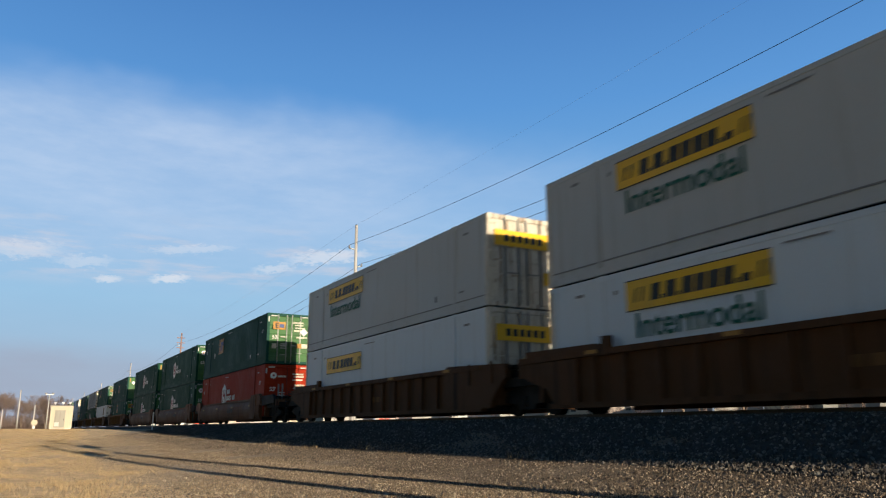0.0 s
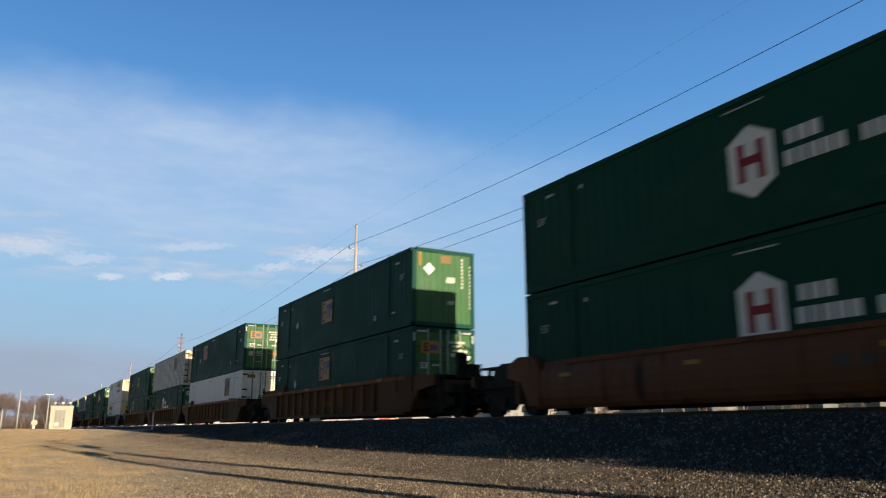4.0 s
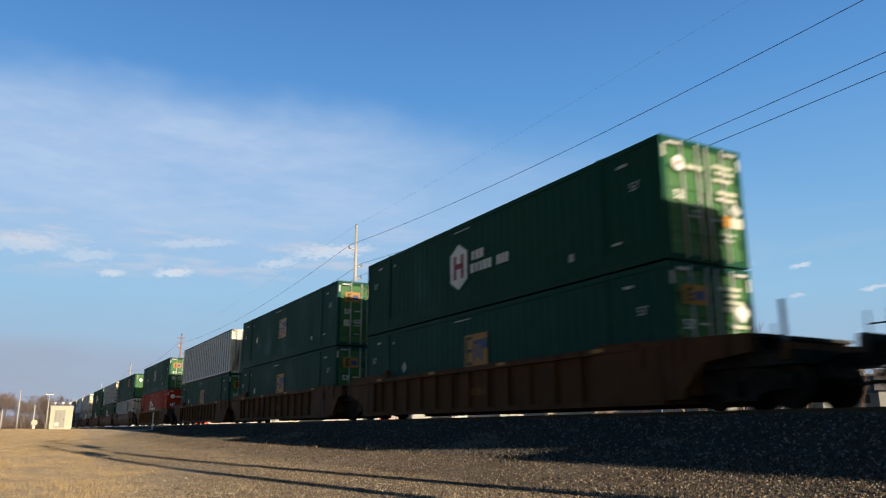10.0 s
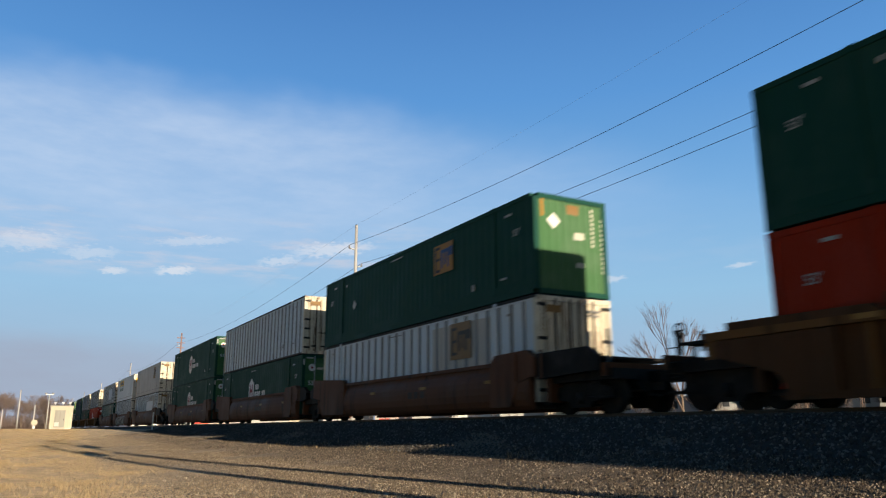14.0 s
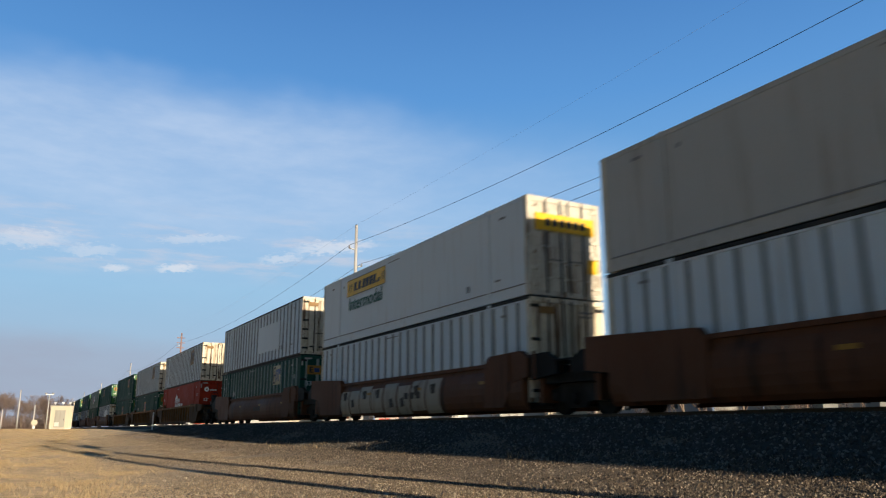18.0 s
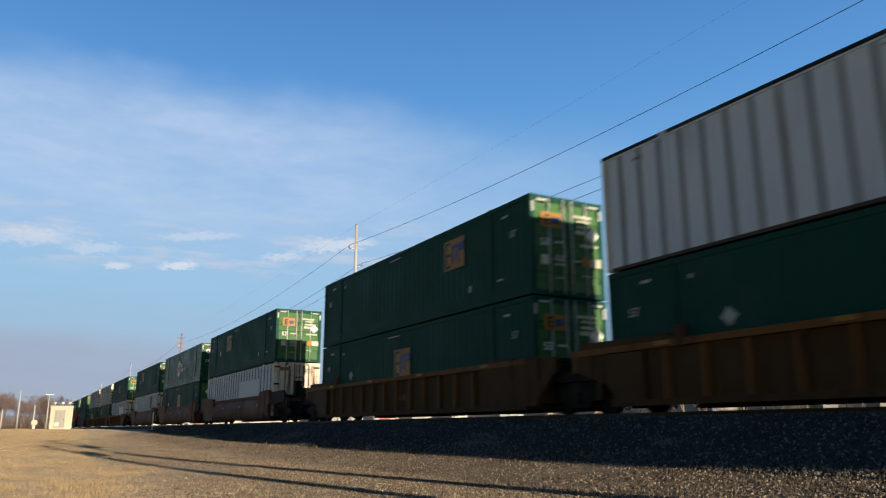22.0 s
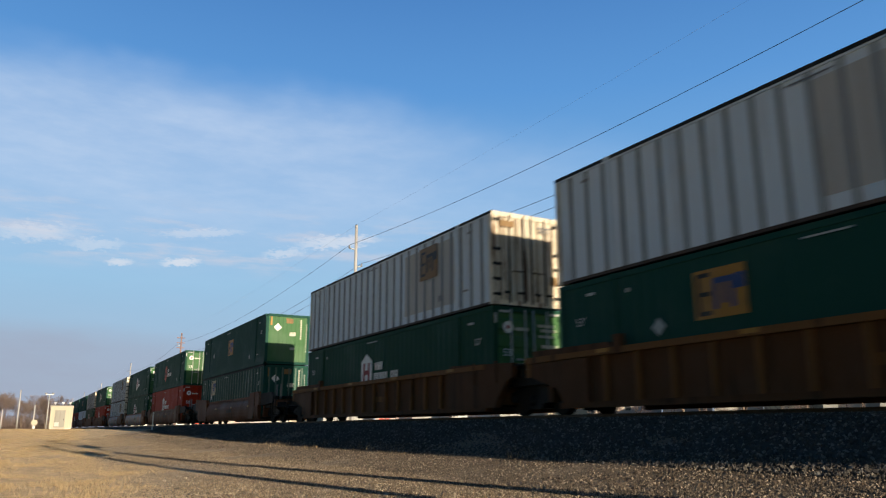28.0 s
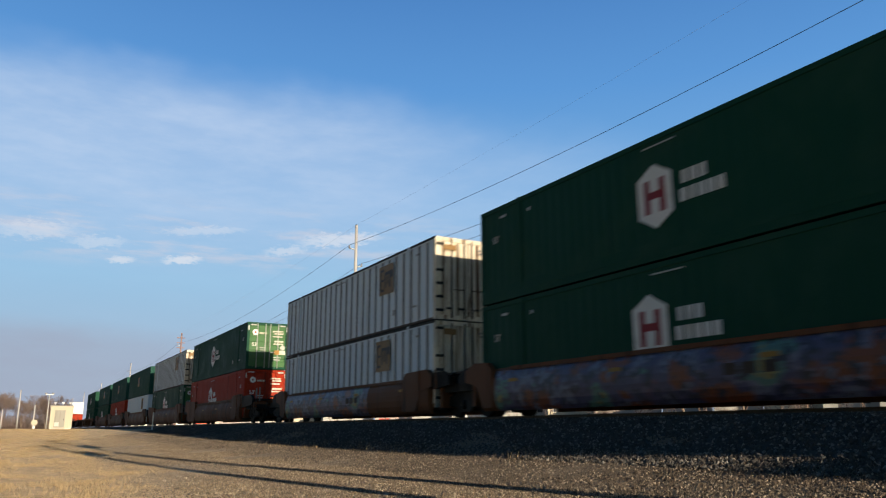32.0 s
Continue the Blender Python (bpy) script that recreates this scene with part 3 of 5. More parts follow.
def smooth_container(k, mat, door_mat, dark):
    """Smooth sheeted box with plain doors."""
    c = new("shipping_container")
    h = LEN / 2
    container_frame(c, mat, k)
    for s in (-1, 1):
        part("side_wall", bx(*sorted((s * (XS - 0.05), s * (XS - 0.012))), -h + 0.16, h - 0.16, 0.17, HGT - 0.12), mat, c, key=f"{k}sw{s}")
        part("rub_strip", bx(*sorted((s * (XS - 0.012), s * (XS + 0.006))), -h + 0.2, h - 0.2, 0.30, 0.335), MARKGREY, c, key=f"{k}rs{s}")
    for i in range(5):
        z = 0.5 + i * 0.45
        part("door_batten", bx(-XS + 0.2, XS - 0.2, -h + 0.012, -h + 0.03, z, z + 0.04), door_mat, c, key=f"{k}db{i}")
    container_doors(c, door_mat, k, False, dark)
    container_nose(c, door_mat, k)
    slats = None if k + "slats" in MESHES else B()
    for i in range(11 if slats else 0):
        z = 0.32 + i * 0.2
        extrude(slats, [(h - 0.03, z), (h - 0.004, z + 0.02), (h - 0.004, z + 0.07), (h - 0.03, z + 0.09)], 0, -XS + 0.2, XS - 0.2)
    tagged(part("end_slat", slats, door_mat, c, key=k + "slats"), kind="stuff")
    return c


KINDS = {
    "g": (steel_container("g", GREEN), "dark green steel shipping container with white markings"),
    "e": (steel_container("e", GREEN2), "teal-green steel shipping container with an amber plate"),
    "b": (steel_container("b", BRIGHT_GREEN), "bright green steel shipping container, fairly new"),
    "r": (steel_container("r", RED), "orange-red steel shipping container with white markings"),
    "w": (ribbed_container("w", WHITE, RIBGREY, RUSTDOOR), "dirty white ribbed shipping container with rust-streaked doors"),
    "n": (ribbed_container("n", GREEN2, PALEGREEN, GREEN2), "green ribbed shipping container with an amber plate"),
    "m": (ribbed_container("m", GREEN2, DIMRIB, GREEN2), "teal-green ribbed shipping container with a pale plate"),
    "s": (smooth_container("s", BEIGE, RUSTDOOR, True), "grimy beige smooth-sided shipping container with an amber plate"),
    "j": (smooth_container("j", JWHITE, JDOOR, False), "smooth white shipping container with a yellow panel"),
    "k": (smooth_container("k", JGREY, JDOOR, False), "dull greyish-white smooth shipping container with a yellow panel"),
    "p": (smooth_container("p", CLEANWHITE, PALEDOOR, True), "clean white smooth-sided shipping container with an amber plate"),
}

# ---- markings ----
TXT = {}


def text_part(parent, text, size, mat, at, flip, name="lettering", label=""):
    key = (text, size, mat.name)
    if key not in TXT:
        TXT[key] = lettering(text, size, mat)
    ob = new(name, TXT[key])
    ob.parent = parent
    ob.matrix_basis = pose(*at, 0, 0, 180 if flip else 0)
    if label:
        ob["label"] = label
    return ob


def decal(parent, name, mat, y, z, w, h, flip, x=0.0, label="", key=None):
    """A thin plate on the visible long side; y runs along the container towards its rear."""
    sx = 1 if flip else -1
    face = XS + 0.013 + x
    return part(name, bx(-0.003, 0.003, -w / 2, w / 2, -h / 2, h / 2), mat, parent, label, at=(sx * face, -y if flip else y, z), key=key or f"dc{w}{h}{mat.name}")


def hexagon(w, h, t=0.003):
    return extrude(B(), [(-w / 2, -h * 0.3), (0, -h / 2), (w / 2, -h * 0.3), (w / 2, h * 0.3), (0, h / 2), (-w / 2, h * 0.3)], 0, -t, t)


def marks_common(c, flip, mat, number=True):
    """Small painted marks that every box carries near its ends."""
    s = 1 if flip else -1
    bars(c, "small_markings", mat, [(-6.9, 2.45, 0.32, 0.07), (6.9, 2.5, 0.3, 0.07), (0.6, 2.62, 0.95, 0.035), (-6.6, 0.62, 0.3, 0.06), (-4.9, 0.62, 0.15, 0.2), (5.6, 2.4, 0.1, 0.1)], 0, 0, flip, 0.0, f"cm{flip}{mat.name}")["kind"] = "stuff"
    if number:
        for y in (-7.3, 7.3):
            text_part(c, "53'", 0.28, mat, (s * (XS + 0.014), -y if flip else y, 1.85), flip, "size_marking")


def bars(parent, name, mat, rects, y, z, flip, x=0.005, key="", label=""):
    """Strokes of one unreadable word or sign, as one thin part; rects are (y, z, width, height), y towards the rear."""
    if key not in MESHES:
        bm = B()
        for yy, zz, w, h in rects:
            yy = -yy if flip else yy
            box(bm, -0.003, 0.003, yy - w / 2, yy + w / 2, zz - h / 2, zz + h / 2)
    else:
        bm = None
    s = 1 if flip else -1
    return part(name, bm, mat, parent, label, at=(s * (XS + 0.013 + x), -y if flip else y, z), key=key)


def plate_logo(c, y, z, flip, back=None, tall=1.15, ink=None):
    """Square amber plate with a dark sign and a blue sign."""
    decal(c, "logo_plate", back or ORANGE, y, z, 1.3, tall, flip)
    k = f"{flip}{tall}"
    bars(c, "logo_sign", LOGODARK, [(0.52, 0, 0.09, 0.86), (0.36, -0.39, 0.28, 0.09), (0.36, 0, 0.26, 0.09), (0.36, 0.39, 0.28, 0.09)], y, z, flip, key="pl1" + k)
    bars(c, "logo_sign", ink or BLUE, [(0.1, -0.03, 0.11, 0.6), (-0.12, 0.02, 0.10, 0.5), (-0.32, -0.03, 0.11, 0.6), (-0.1, 0.24, 0.5, 0.12), (-0.5, 0.17, 0.26, 0.30)], y, z, flip, key="pl2" + k + (ink or BLUE).name)


def hex_logo(c, y, z, flip, ink=None, back=None, long=True):
    s = 1 if flip else -1
    back, ink = back or LOGOWHITE, ink or LOGORED
    part("logo_hexagon", hexagon(1.05, 1.5), back, c, at=(s * (XS + 0.013), -y if flip else y, z), key="hex" + back.name)
    bars(c, "logo_sign", ink, [(-0.23, 0, 0.17, 0.78), (0.23, 0, 0.17, 0.78), (0, 0.02, 0.34, 0.17)], y, z, flip, key=f"hx{flip}{ink.name}")
    rects = []

    def letter(yy, row, form):
        rects.append((yy - 0.09, row, 0.18 if form == "o" else 0.14, 0.29))

    for i, form in enumerate("hoo"):
        letter(-0.80 - 0.25 * i, 0.21, form)
    for i, form in enumerate("oeooo"):
        letter(-0.74 - 0.25 * i, -0.19, form)
    if long:
        for i, form in enumerate("ihe"):
            letter(-2.22 - 0.22 * i, -0.19, form)
    bars(c, "name_lettering", LOGOWHITE, rects, y, z, flip, 0.0, key=f"nm{flip}{long}", label="white name lettering, too worn to read")["kind"] = "stuff"


def yellow_logo(c, y, z, flip, word=True):
    decal(c, "yellow_panel", YELLOW, y, z + 0.36, 3.9, 0.68, flip)
    decal(c, "panel_border", LOGODARK, y, z + 0.705, 3.9, 0.025, flip, 0.004)
    decal(c, "panel_border", LOGODARK, y, z + 0.015, 3.9, 0.025, flip, 0.004)
    key = f"yl{flip}"
    bm = None
    if key not in MESHES:
        bm, at = B(), 1.18
        for w, h in ((0.26, 0.36), (0.08, 0.09), (0.28, 0.36), (0.08, 0.09), (0.3, 0.36), (0.29, 0.36), (0.31, 0.36), (0.28, 0.36), (0.1, 0.1), (0.22, 0.16)):
            lo = -0.18
            q = [(at, lo), (at - w, lo), (at - w - 0.16 * h, lo + h), (at - 0.16 * h, lo + h)]
            extrude(bm, [(-yy if flip else yy, zz) for yy, zz in q], 0, -0.003, 0.003)
            at -= w + 0.05
        for e in (1.5, 1.72, -1.62, -1.8):
            extrude(bm, [(-yy if flip else yy, zz) for yy, zz in ((e, -0.16), (e - 0.06, -0.16), (e - 0.14, 0.16), (e - 0.08, 0.16))], 0, -0.003, 0.003)
    part("name_lettering", bm, LOGODARK, c, at=((1 if flip else -1) * (XS + 0.018), -y if flip else y, z + 0.36), key=key)["kind"] = "stuff"
    if word:
        s = 1 if flip else -1
        text_part(c, "Intermodal", 0.78, LOGOGREEN, (s * (XS + 0.014), -y if flip else y, z - 0.36), flip, "lettering", "dark green painted word")


def worn_rows(name, parent, mat, rows, y, key, label=""):
    """Rows of unreadable small lettering on an end wall, as one thin part; rows are (x, z, width, height)."""
    bm = None
    if key not in MESHES:
        bm, rng = B(), random.Random(key)
        for x, z, w, h in rows:
            xx = x - w / 2
            while xx < x + w / 2 - 0.02:
                ww = min(rng.uniform(0.05, 0.16), x + w / 2 - xx)
                box(bm, xx, xx + ww, -0.003, 0.003, z - h / 2, z + h / 2)
                xx += ww + rng.uniform(0.012, 0.03)
    part(name, bm, mat, parent, label, at=(0, y, 0), key=key)["kind"] = "stuff"


def door_marks(c, code):
    """Labels on the door end."""
    y = -LEN / 2 - 0.038

    def lab(x, z, w, h, mat, dy=0.0, name="door_label", label=""):
        return part(name, bx(-w / 2, w / 2, -0.003, 0.003, -h / 2, h / 2), mat, c, label, at=(x, y + dy, z), key=f"dl{w}{h}{mat.name}")
    if code in "jk":
        part("yellow_panel", bx(-1.05, 1.05, -0.003, 0.003, -0.25, 0.25), YELLOW, c, at=(0, y, 2.12), key="jyd")
        bm = B()
        for i in range(6):
            box(bm, -0.7 + i * 0.25, -0.53 + i * 0.25, -0.006, -0.003, 2.01, 2.23)
        part("door_lettering", bm, LOGODARK, c, at=(0, y, 0), key="jdw")["kind"] = "stuff"
        lab(0.95, 0.95, 0.36, 0.4, YELLOW)
        return
    if code in "wsp":
        lab(-0.75, 2.5, 0.5, 0.2, GRIMYAMBER)
        worn_rows("door_lettering", c, MARKGREY, [(0.62, 2.5, 0.5, 0.07), (0.62, 2.38, 0.4, 0.06)], y, "wdoorwords")
        lab(0.95, 0.85, 0.26, 0.26, GRIMYAMBER)
        return
    # white reflective corner marks
    for sx in (-1, 1):
        if (k := f"corner_mark{sx}") not in MESHES:
            bm = box(B(), *sorted((sx * 0.74, sx * 1.10)), -0.003, 0.003, 2.67, 2.74)
            box(bm, *sorted((sx * 1.17, sx * 1.25)), 0.027, 0.033, 2.35, 2.65)
        part("corner_mark", bm if k not in MESHES else None, DIMWHITE, c, "white reflective corner mark", at=(0, y, 0), key=k)
    if code in "enm":
        lab(-0.60, 2.15, 0.72, 0.44, ORANGE, 0.0, "logo_plate", "amber logo plate")
        bars_on = [(-0.80, 2.15, 0.08, 0.3), (-0.72, 2.27, 0.14, 0.06), (-0.72, 2.15, 0.12, 0.06), (-0.72, 2.03, 0.14, 0.06)]
        bm = None
        if "dsign" not in MESHES:
            bm = B()
            for x, z, w, h in bars_on:
                box(bm, x - w / 2, x + w / 2, -0.007, -0.003, z - h / 2, z + h / 2)
        part("logo_sign", bm, LOGODARK, c, at=(0, y, 0), key="dsign")
        lab(-0.46, 2.14, 0.28, 0.2, BLUE, -0.006, "logo_sign")
        worn_rows("door_lettering", c, PALEINK, [(0.52, 2.36, 0.66, 0.09), (0.58, 2.22, 0.5, 0.08), (0.62, 2.06, 0.6, 0.08), (0.52, 1.90, 0.5, 0.12), (-0.35, 1.52, 0.3, 0.06), (0.75, 1.52, 0.66, 0.08)], y, "edoorwords", "worn white door lettering")
        worn_rows("door_lettering", c, DIMWHITE, [(-0.30, 1.12, 0.4, 0.06), (-0.30, 1.0, 0.34, 0.06), (-0.30, 0.88, 0.4, 0.06), (-0.35, 0.5, 0.3, 0.04), (0.6, 0.62, 0.36, 0.05)], y, "edoorwords_low")
        lab(-0.86, 0.98, 0.26, 0.28, PALEINK)
        part("placard", extrude(B(), [(-0.24, 0), (0, -0.24), (0.24, 0), (0, 0.24)], 1, -0.003, 0.003), LOGOWHITE, c, at=(0.86, y - 0.006, 1.84), key="placard")
    else:
        part("door_roundel", rod(B(), (0, 0.003, 0), (0, -0.003, 0), 0.18, 16), LOGOWHITE, c, at=(-0.80, y, 2.24), key="rndl")
        part("roundel_centre", rod(B(), (0, -0.003, 0), (0, -0.007, 0), 0.06, 10), LOGORED, c, at=(-0.80, y, 2.24), key="rndc")
        worn_rows("door_lettering", c, PALEINK, [(-0.30, 2.20, 0.5, 0.10), (0.62, 2.34, 0.66, 0.09), (0.68, 2.20, 0.56, 0.09), (0.6, 2.02, 0.6, 0.08), (0.72, 1.72, 0.62, 0.10), (0.68, 1.56, 0.6, 0.09)], y, "gdoorwords", "worn white door lettering")
        worn_rows("door_lettering", c, DIMWHITE, [(-0.30, 1.30, 0.4, 0.06), (-0.30, 1.16, 0.3, 0.06), (0.62, 0.72, 0.5, 0.06), (0.6, 0.58, 0.42, 0.06)], y, "gdoorwords_low")
        part("placard", extrude(B(), [(-0.2, 0), (0, -0.2), (0.2, 0), (0, 0.2)], 1, -0.003, 0.003), DIMWHITE, c, at=(0.95, y - 0.006, 1.34), key="gplacard")
    text_part(c, "53'", 0.3, LOGOWHITE, (-0.82, y, 1.48), False, "size_marking").matrix_basis = pose(-0.82, y - 0.002, 1.48, 0, 0, 90)
    lab(0.60, 1.04, 0.30, 0.27, ORANGE, -0.004)
    lab(0.94, 1.03, 0.38, 0.25, PALEINK, -0.004)


def nose_marks(c, code):
    y = LEN / 2 + 0.004
    def lab(x, z, w, h, mat):
        part("end_label", bx(-w / 2, w / 2, -0.003, 0.003, -h / 2, h / 2), mat, c, at=(-x, y - 0.028, z), key=f"dl{w}{h}{mat.name}")
    if code in "jk":
        lab(0, 2.4, 2.1, 0.42, YELLOW)
        for i in range(6):
            part("end_label", bx(-0.085, 0.085, -0.003, 0.003, -0.11, 0.11), LOGODARK, c, at=(-0.62 + i * 0.25, y - 0.02, 2.4), key="njb")
        return
    if code == "w":
        return
    lab(0.1, 2.5, 0.42, 0.28, GRIMYAMBER if code in "enm" else DIMWHITE)
    lab(0.25, 1.7, 0.3, 0.14, DIMWHITE)
    lab(0.3, 0.9, 0.28, 0.14, DIMWHITE)
    worn_rows("end_lettering", c, PALEINK, [(-0.78, 2.55 - 0.13 * i, 0.08, 0.09) for i in range(9)] + [(-1.12, 2.3 - 0.14 * i, 0.05, 0.09) for i in range(12)] + [(-0.30, 1.75, 0.34, 0.2)], y - 0.02, "nosewords")
    lab(-0.98, 2.45, 0.1, 0.5, ORANGE)
    part("placard", extrude(B(), [(-0.24, 0), (0, -0.24), (0.24, 0), (0, 0.24)], 1, -0.003, 0.003), LOGOWHITE, c, at=(0.6, y - 0.028, 2.1), key="placard")


# ---- well cars ----
def truck(parent, y):
    """A two-axle truck with side frames, springs and wheels; its origin is on the rail head."""
    t = part("truck", bx(-0.75, 0.75, -0.16, 0.16, 0.45, 0.72), STEEL, parent, "black cast-steel wheel truck", at=(0, y, 0), key="bolster")
    for s in (-1, 1):
        frame_pts = [(-1.15, 0.42), (-0.95, 0.36), (-0.45, 0.30), (-0.35, 0.16), (0.35, 0.16), (0.45, 0.30), (0.95, 0.36), (1.15, 0.42), (1.15, 0.60), (0.85, 0.66), (0.4, 0.80), (-0.4, 0.80), (-0.85, 0.66), (-1.15, 0.60)]
        part("side_frame", extrude(B(), frame_pts, 0, *sorted((s * 0.93, s * 1.06))), STEEL, t, key=f"sf{s}")
        part("spring", rod(B(), (s * 1.0, 0, 0.24), (s * 1.0, 0, 0.52), 0.13, 8), STEEL, t, key=f"spr{s}")
        for a in (-0.89, 0.89):
            w = B()
            rod(w, (s * 0.69, a, 0.46), (s * 0.82, a, 0.46), 0.46, 20)
            rod(w, (s * 0.665, a, 0.46), (s * 0.69, a, 0.46), 0.485, 20)
            rod(w, (s * 0.82, a, 0.46), (s * 1.08, a, 0.46), 0.10, 8)
            part("wheel", w, STEEL, t, key=f"whl{s}{a}")
    return t


SILL_ARC = [(1.34, 0.14), (1.42, 0.24), (1.475, 0.40), (1.503, 0.60), (1.505, 0.78), (1.485, 0.96), (1.44, 1.12), (1.38, 1.24)]


def well_unit(car, y, style, mat, trim, cap_front, cap_rear, pitch_f, pitch_r, far=False):
    """One well: two deep side sills, end bulkheads and platforms over the trucks. Heights are over the rail head."""
    h = 8.5
    ribbed = style == "ribbed"
    top = 1.46 if ribbed else (1.32 if mat is UMBER else 1.46)
    front, rear = (1.54, 1.52) if ribbed else ((1.52, 1.50) if mat is UMBER else (1.66, 1.56))
    high = not ribbed and mat is not UMBER
    k = f"{style}{mat.name}{trim.name}"
    u = part("well_floor", bx(-1.15, 1.15, -h, h, 0.24, 0.33), STEEL, car, "dark steel well floor", at=(0, y, 0), key="car_floor")
    for s in (-1, 1):
        if ribbed:
            part("side_sill", bx(*sorted((s * 1.32, s * 1.40)), -h + 0.5, h - 0.5, 0.26, top - 0.14), mat, u, key=f"sill{s}{k}")
            # trim puts the light caught by flange and ribs into their colour
            part("sill_flange", bx(*sorted((s * 1.30, s * 1.54)), -h + 0.5, h - 0.5, top - 0.14, top), trim, u, "lighter top flange", key=f"flg{s}{k}")
            part("sill_foot", bx(*sorted((s * 1.25, s * 1.50)), -h + 0.5, h - 0.5, 0.13, 0.26), mat, u, key=f"ft{s}{k}")
            if s < 0 and not far:
                for i in range(15):
                    part("sill_rib", bx(-1.50, -1.40, -0.05, 0.05, 0.26, top - 0.14), trim, u, at=(0, -7.35 + i * 1.05, 0), key=f"srib{k}")
            else:
                rb = B()
                for i in range(15):
                    yy = -7.35 + i * 1.05
                    box(rb, *sorted((s * 1.40, s * 1.50)), yy - 0.05, yy + 0.05, 0.26, top - 0.14)
                tagged(part("sill_rib", rb, mat, u, key=f"sribf{s}{k}"), kind="stuff")
        else:
            pts = [(s * x, z) for x, z in SILL_ARC] + [(s * 1.34, top), (s * 1.30, top), (s * 1.28, 0.14)]
            part("side_sill", extrude(B(), pts, 1, -h + 0.5, h - 0.5), mat, u, key=f"ssill{s}{k}")
            if s < 0:
                part("sill_lip", bx(*sorted((s * 1.33, s * 1.43)), -h + 2.3, h - 2.0, top - 0.09, top + 0.012), mat, u, key=f"slip{s}{k}")
        # raised ends of the sills, stepping up over the trucks
        fe = -min(10.2, pitch_f - 0.35) if ribbed else -h + 0.25
        re = min(9.6, pitch_r - 0.35) if ribbed else h + 0.3
        if ribbed:
            zf = 1.54 + (fe + 6.05) * 0.038
            ends = [(-h + 2.7, top - 0.05), (-h + 2.45, 1.54), (fe, zf), (fe, 1.03), (max(fe + 0.1, -9.1), 0.92), (-8.62, 0.45), (-8.5, 0.22), (-h + 2.7, 0.22)]
        else:
            ends = [(-h + 2.4, top - 0.05), (-h + 2.15, front), (fe + 0.35, front + 0.04), (fe, front - 0.18), (fe, 1.0), (-h + 1.0, 0.86), (-h + 1.4, 0.22), (-h + 2.4, 0.22)]
        part("end_sill_plate", extrude(B(), ends, 0, *sorted((s * 1.33, s * 1.515))), mat, u, key=f"espf{s}{fe:.2f}{k}")
        if high:
            ends = [(h - 3.4, top - 0.05), (h - 3.2, top + 0.16), (h - 0.5, 1.75), (re, 1.78), (re, 1.0), (h - 0.7, 0.86), (h - 1.1, 0.22), (h - 3.4, 0.22)]
        elif ribbed:
            ends = [(h - 1.6, top - 0.16), (re, top - 0.16), (re, 1.03), (h + 0.2, 0.80), (h - 0.4, 0.62), (h - 0.7, 0.22), (h - 1.6, 0.22)]
        else:
            ends = [(h - 1.15, top - 0.05), (h - 0.9, rear), (re - 0.5, rear + 0.03), (re, rear - 0.16), (re, 1.0), (h - 0.3, 0.86), (h - 0.7, 0.22), (h - 1.15, 0.22)]
        part("end_sill_plate", extrude(B(), ends, 0, *sorted((s * 1.33, s * 1.515))), mat, u, key=f"espr{s}{re:.2f}{k}{high}")
        if ribbed and s < 0:
            # the flange runs on to the end, with a cover plate on it that stops short, and a bracket where it begins
            part("end_flange", bx(-1.545, -1.30, h - 0.52, re + 0.02, top - 0.15, top + 0.006), trim, u, "lighter top flange", key=f"ef{re:.2f}{k}")
            part("cover_plate", extrude(B(), [(h - 2.5, top + 0.006), (h - 2.3, 1.60), (min(9.1, re - 0.3), 1.62), (min(9.1, re - 0.3), top + 0.006)], 0, -1.51, -1.32), mat, u, key=f"cp{re:.2f}{k}")
            part("bracket", bx(-1.555, -1.40, -0.12, 0.12, 1.30, 1.74), mat, u, at=(0, h - 2.7, 0), key=f"brk{k}")
            part("end_post", bx(-1.53, -1.515, -0.09, 0.09, 0.95, top - 0.15), trim, u, at=(0, re - 0.1, 0), key=f"ep{k}")
        if not ribbed:
            # black end frames beyond the painted sills
            for e, pit, hh in ((-1, pitch_f, front), (1, pitch_r, 1.6 if high else rear)):
                lim = min(1.6 if high and e > 0 else 2.2 if e < 0 else 1.1, pit - h - 0.3)
                pts = [(e * (h - 0.2), hh - 0.1), (e * (h + lim - 0.4), hh - 0.08), (e * (h + lim), hh - 0.3), (e * (h + lim), 1.0), (e * (h - 0.2), 0.9)]
                if high and e > 0 and cap_rear:
                    pts = [(h - 0.2, 1.68), (h + 0.5, 1.70), (h + 0.55, 1.56), (h + 1.05, 1.54), (h + 1.1, 1.44), (h + lim, 1.38), (h + lim, 1.0), (h - 0.2, 0.9)]
                if s < 0:
                    part("end_frame", extrude(B(), pts, 0, *sorted((s * 1.30, s * 1.46))), STEEL, u, "sooty black end frame", key=f"efr{s}{e}{lim:.2f}{hh}{high}")
        for i in range(4) if s < 0 and not far else ():
            part("reflector", bx(-0.006, 0.006, -0.2, 0.2, -0.045, 0.045), ORANGE, u, "amber reflective strip", at=(s * (1.547 if ribbed else 1.50), -6.0 + i * 4.1, top - 0.05 if ribbed else 0.95), key="refl")
        # upright stiffeners on the raised end
        for i in range(2) if s < 0 else ():
            part("end_stiffener", bx(-1.55, -1.515, -0.04, 0.04, 0.9, front - 0.02), mat, u, at=(0, -h - 0.1 + i * 1.2, 0), key=f"stf{k}")
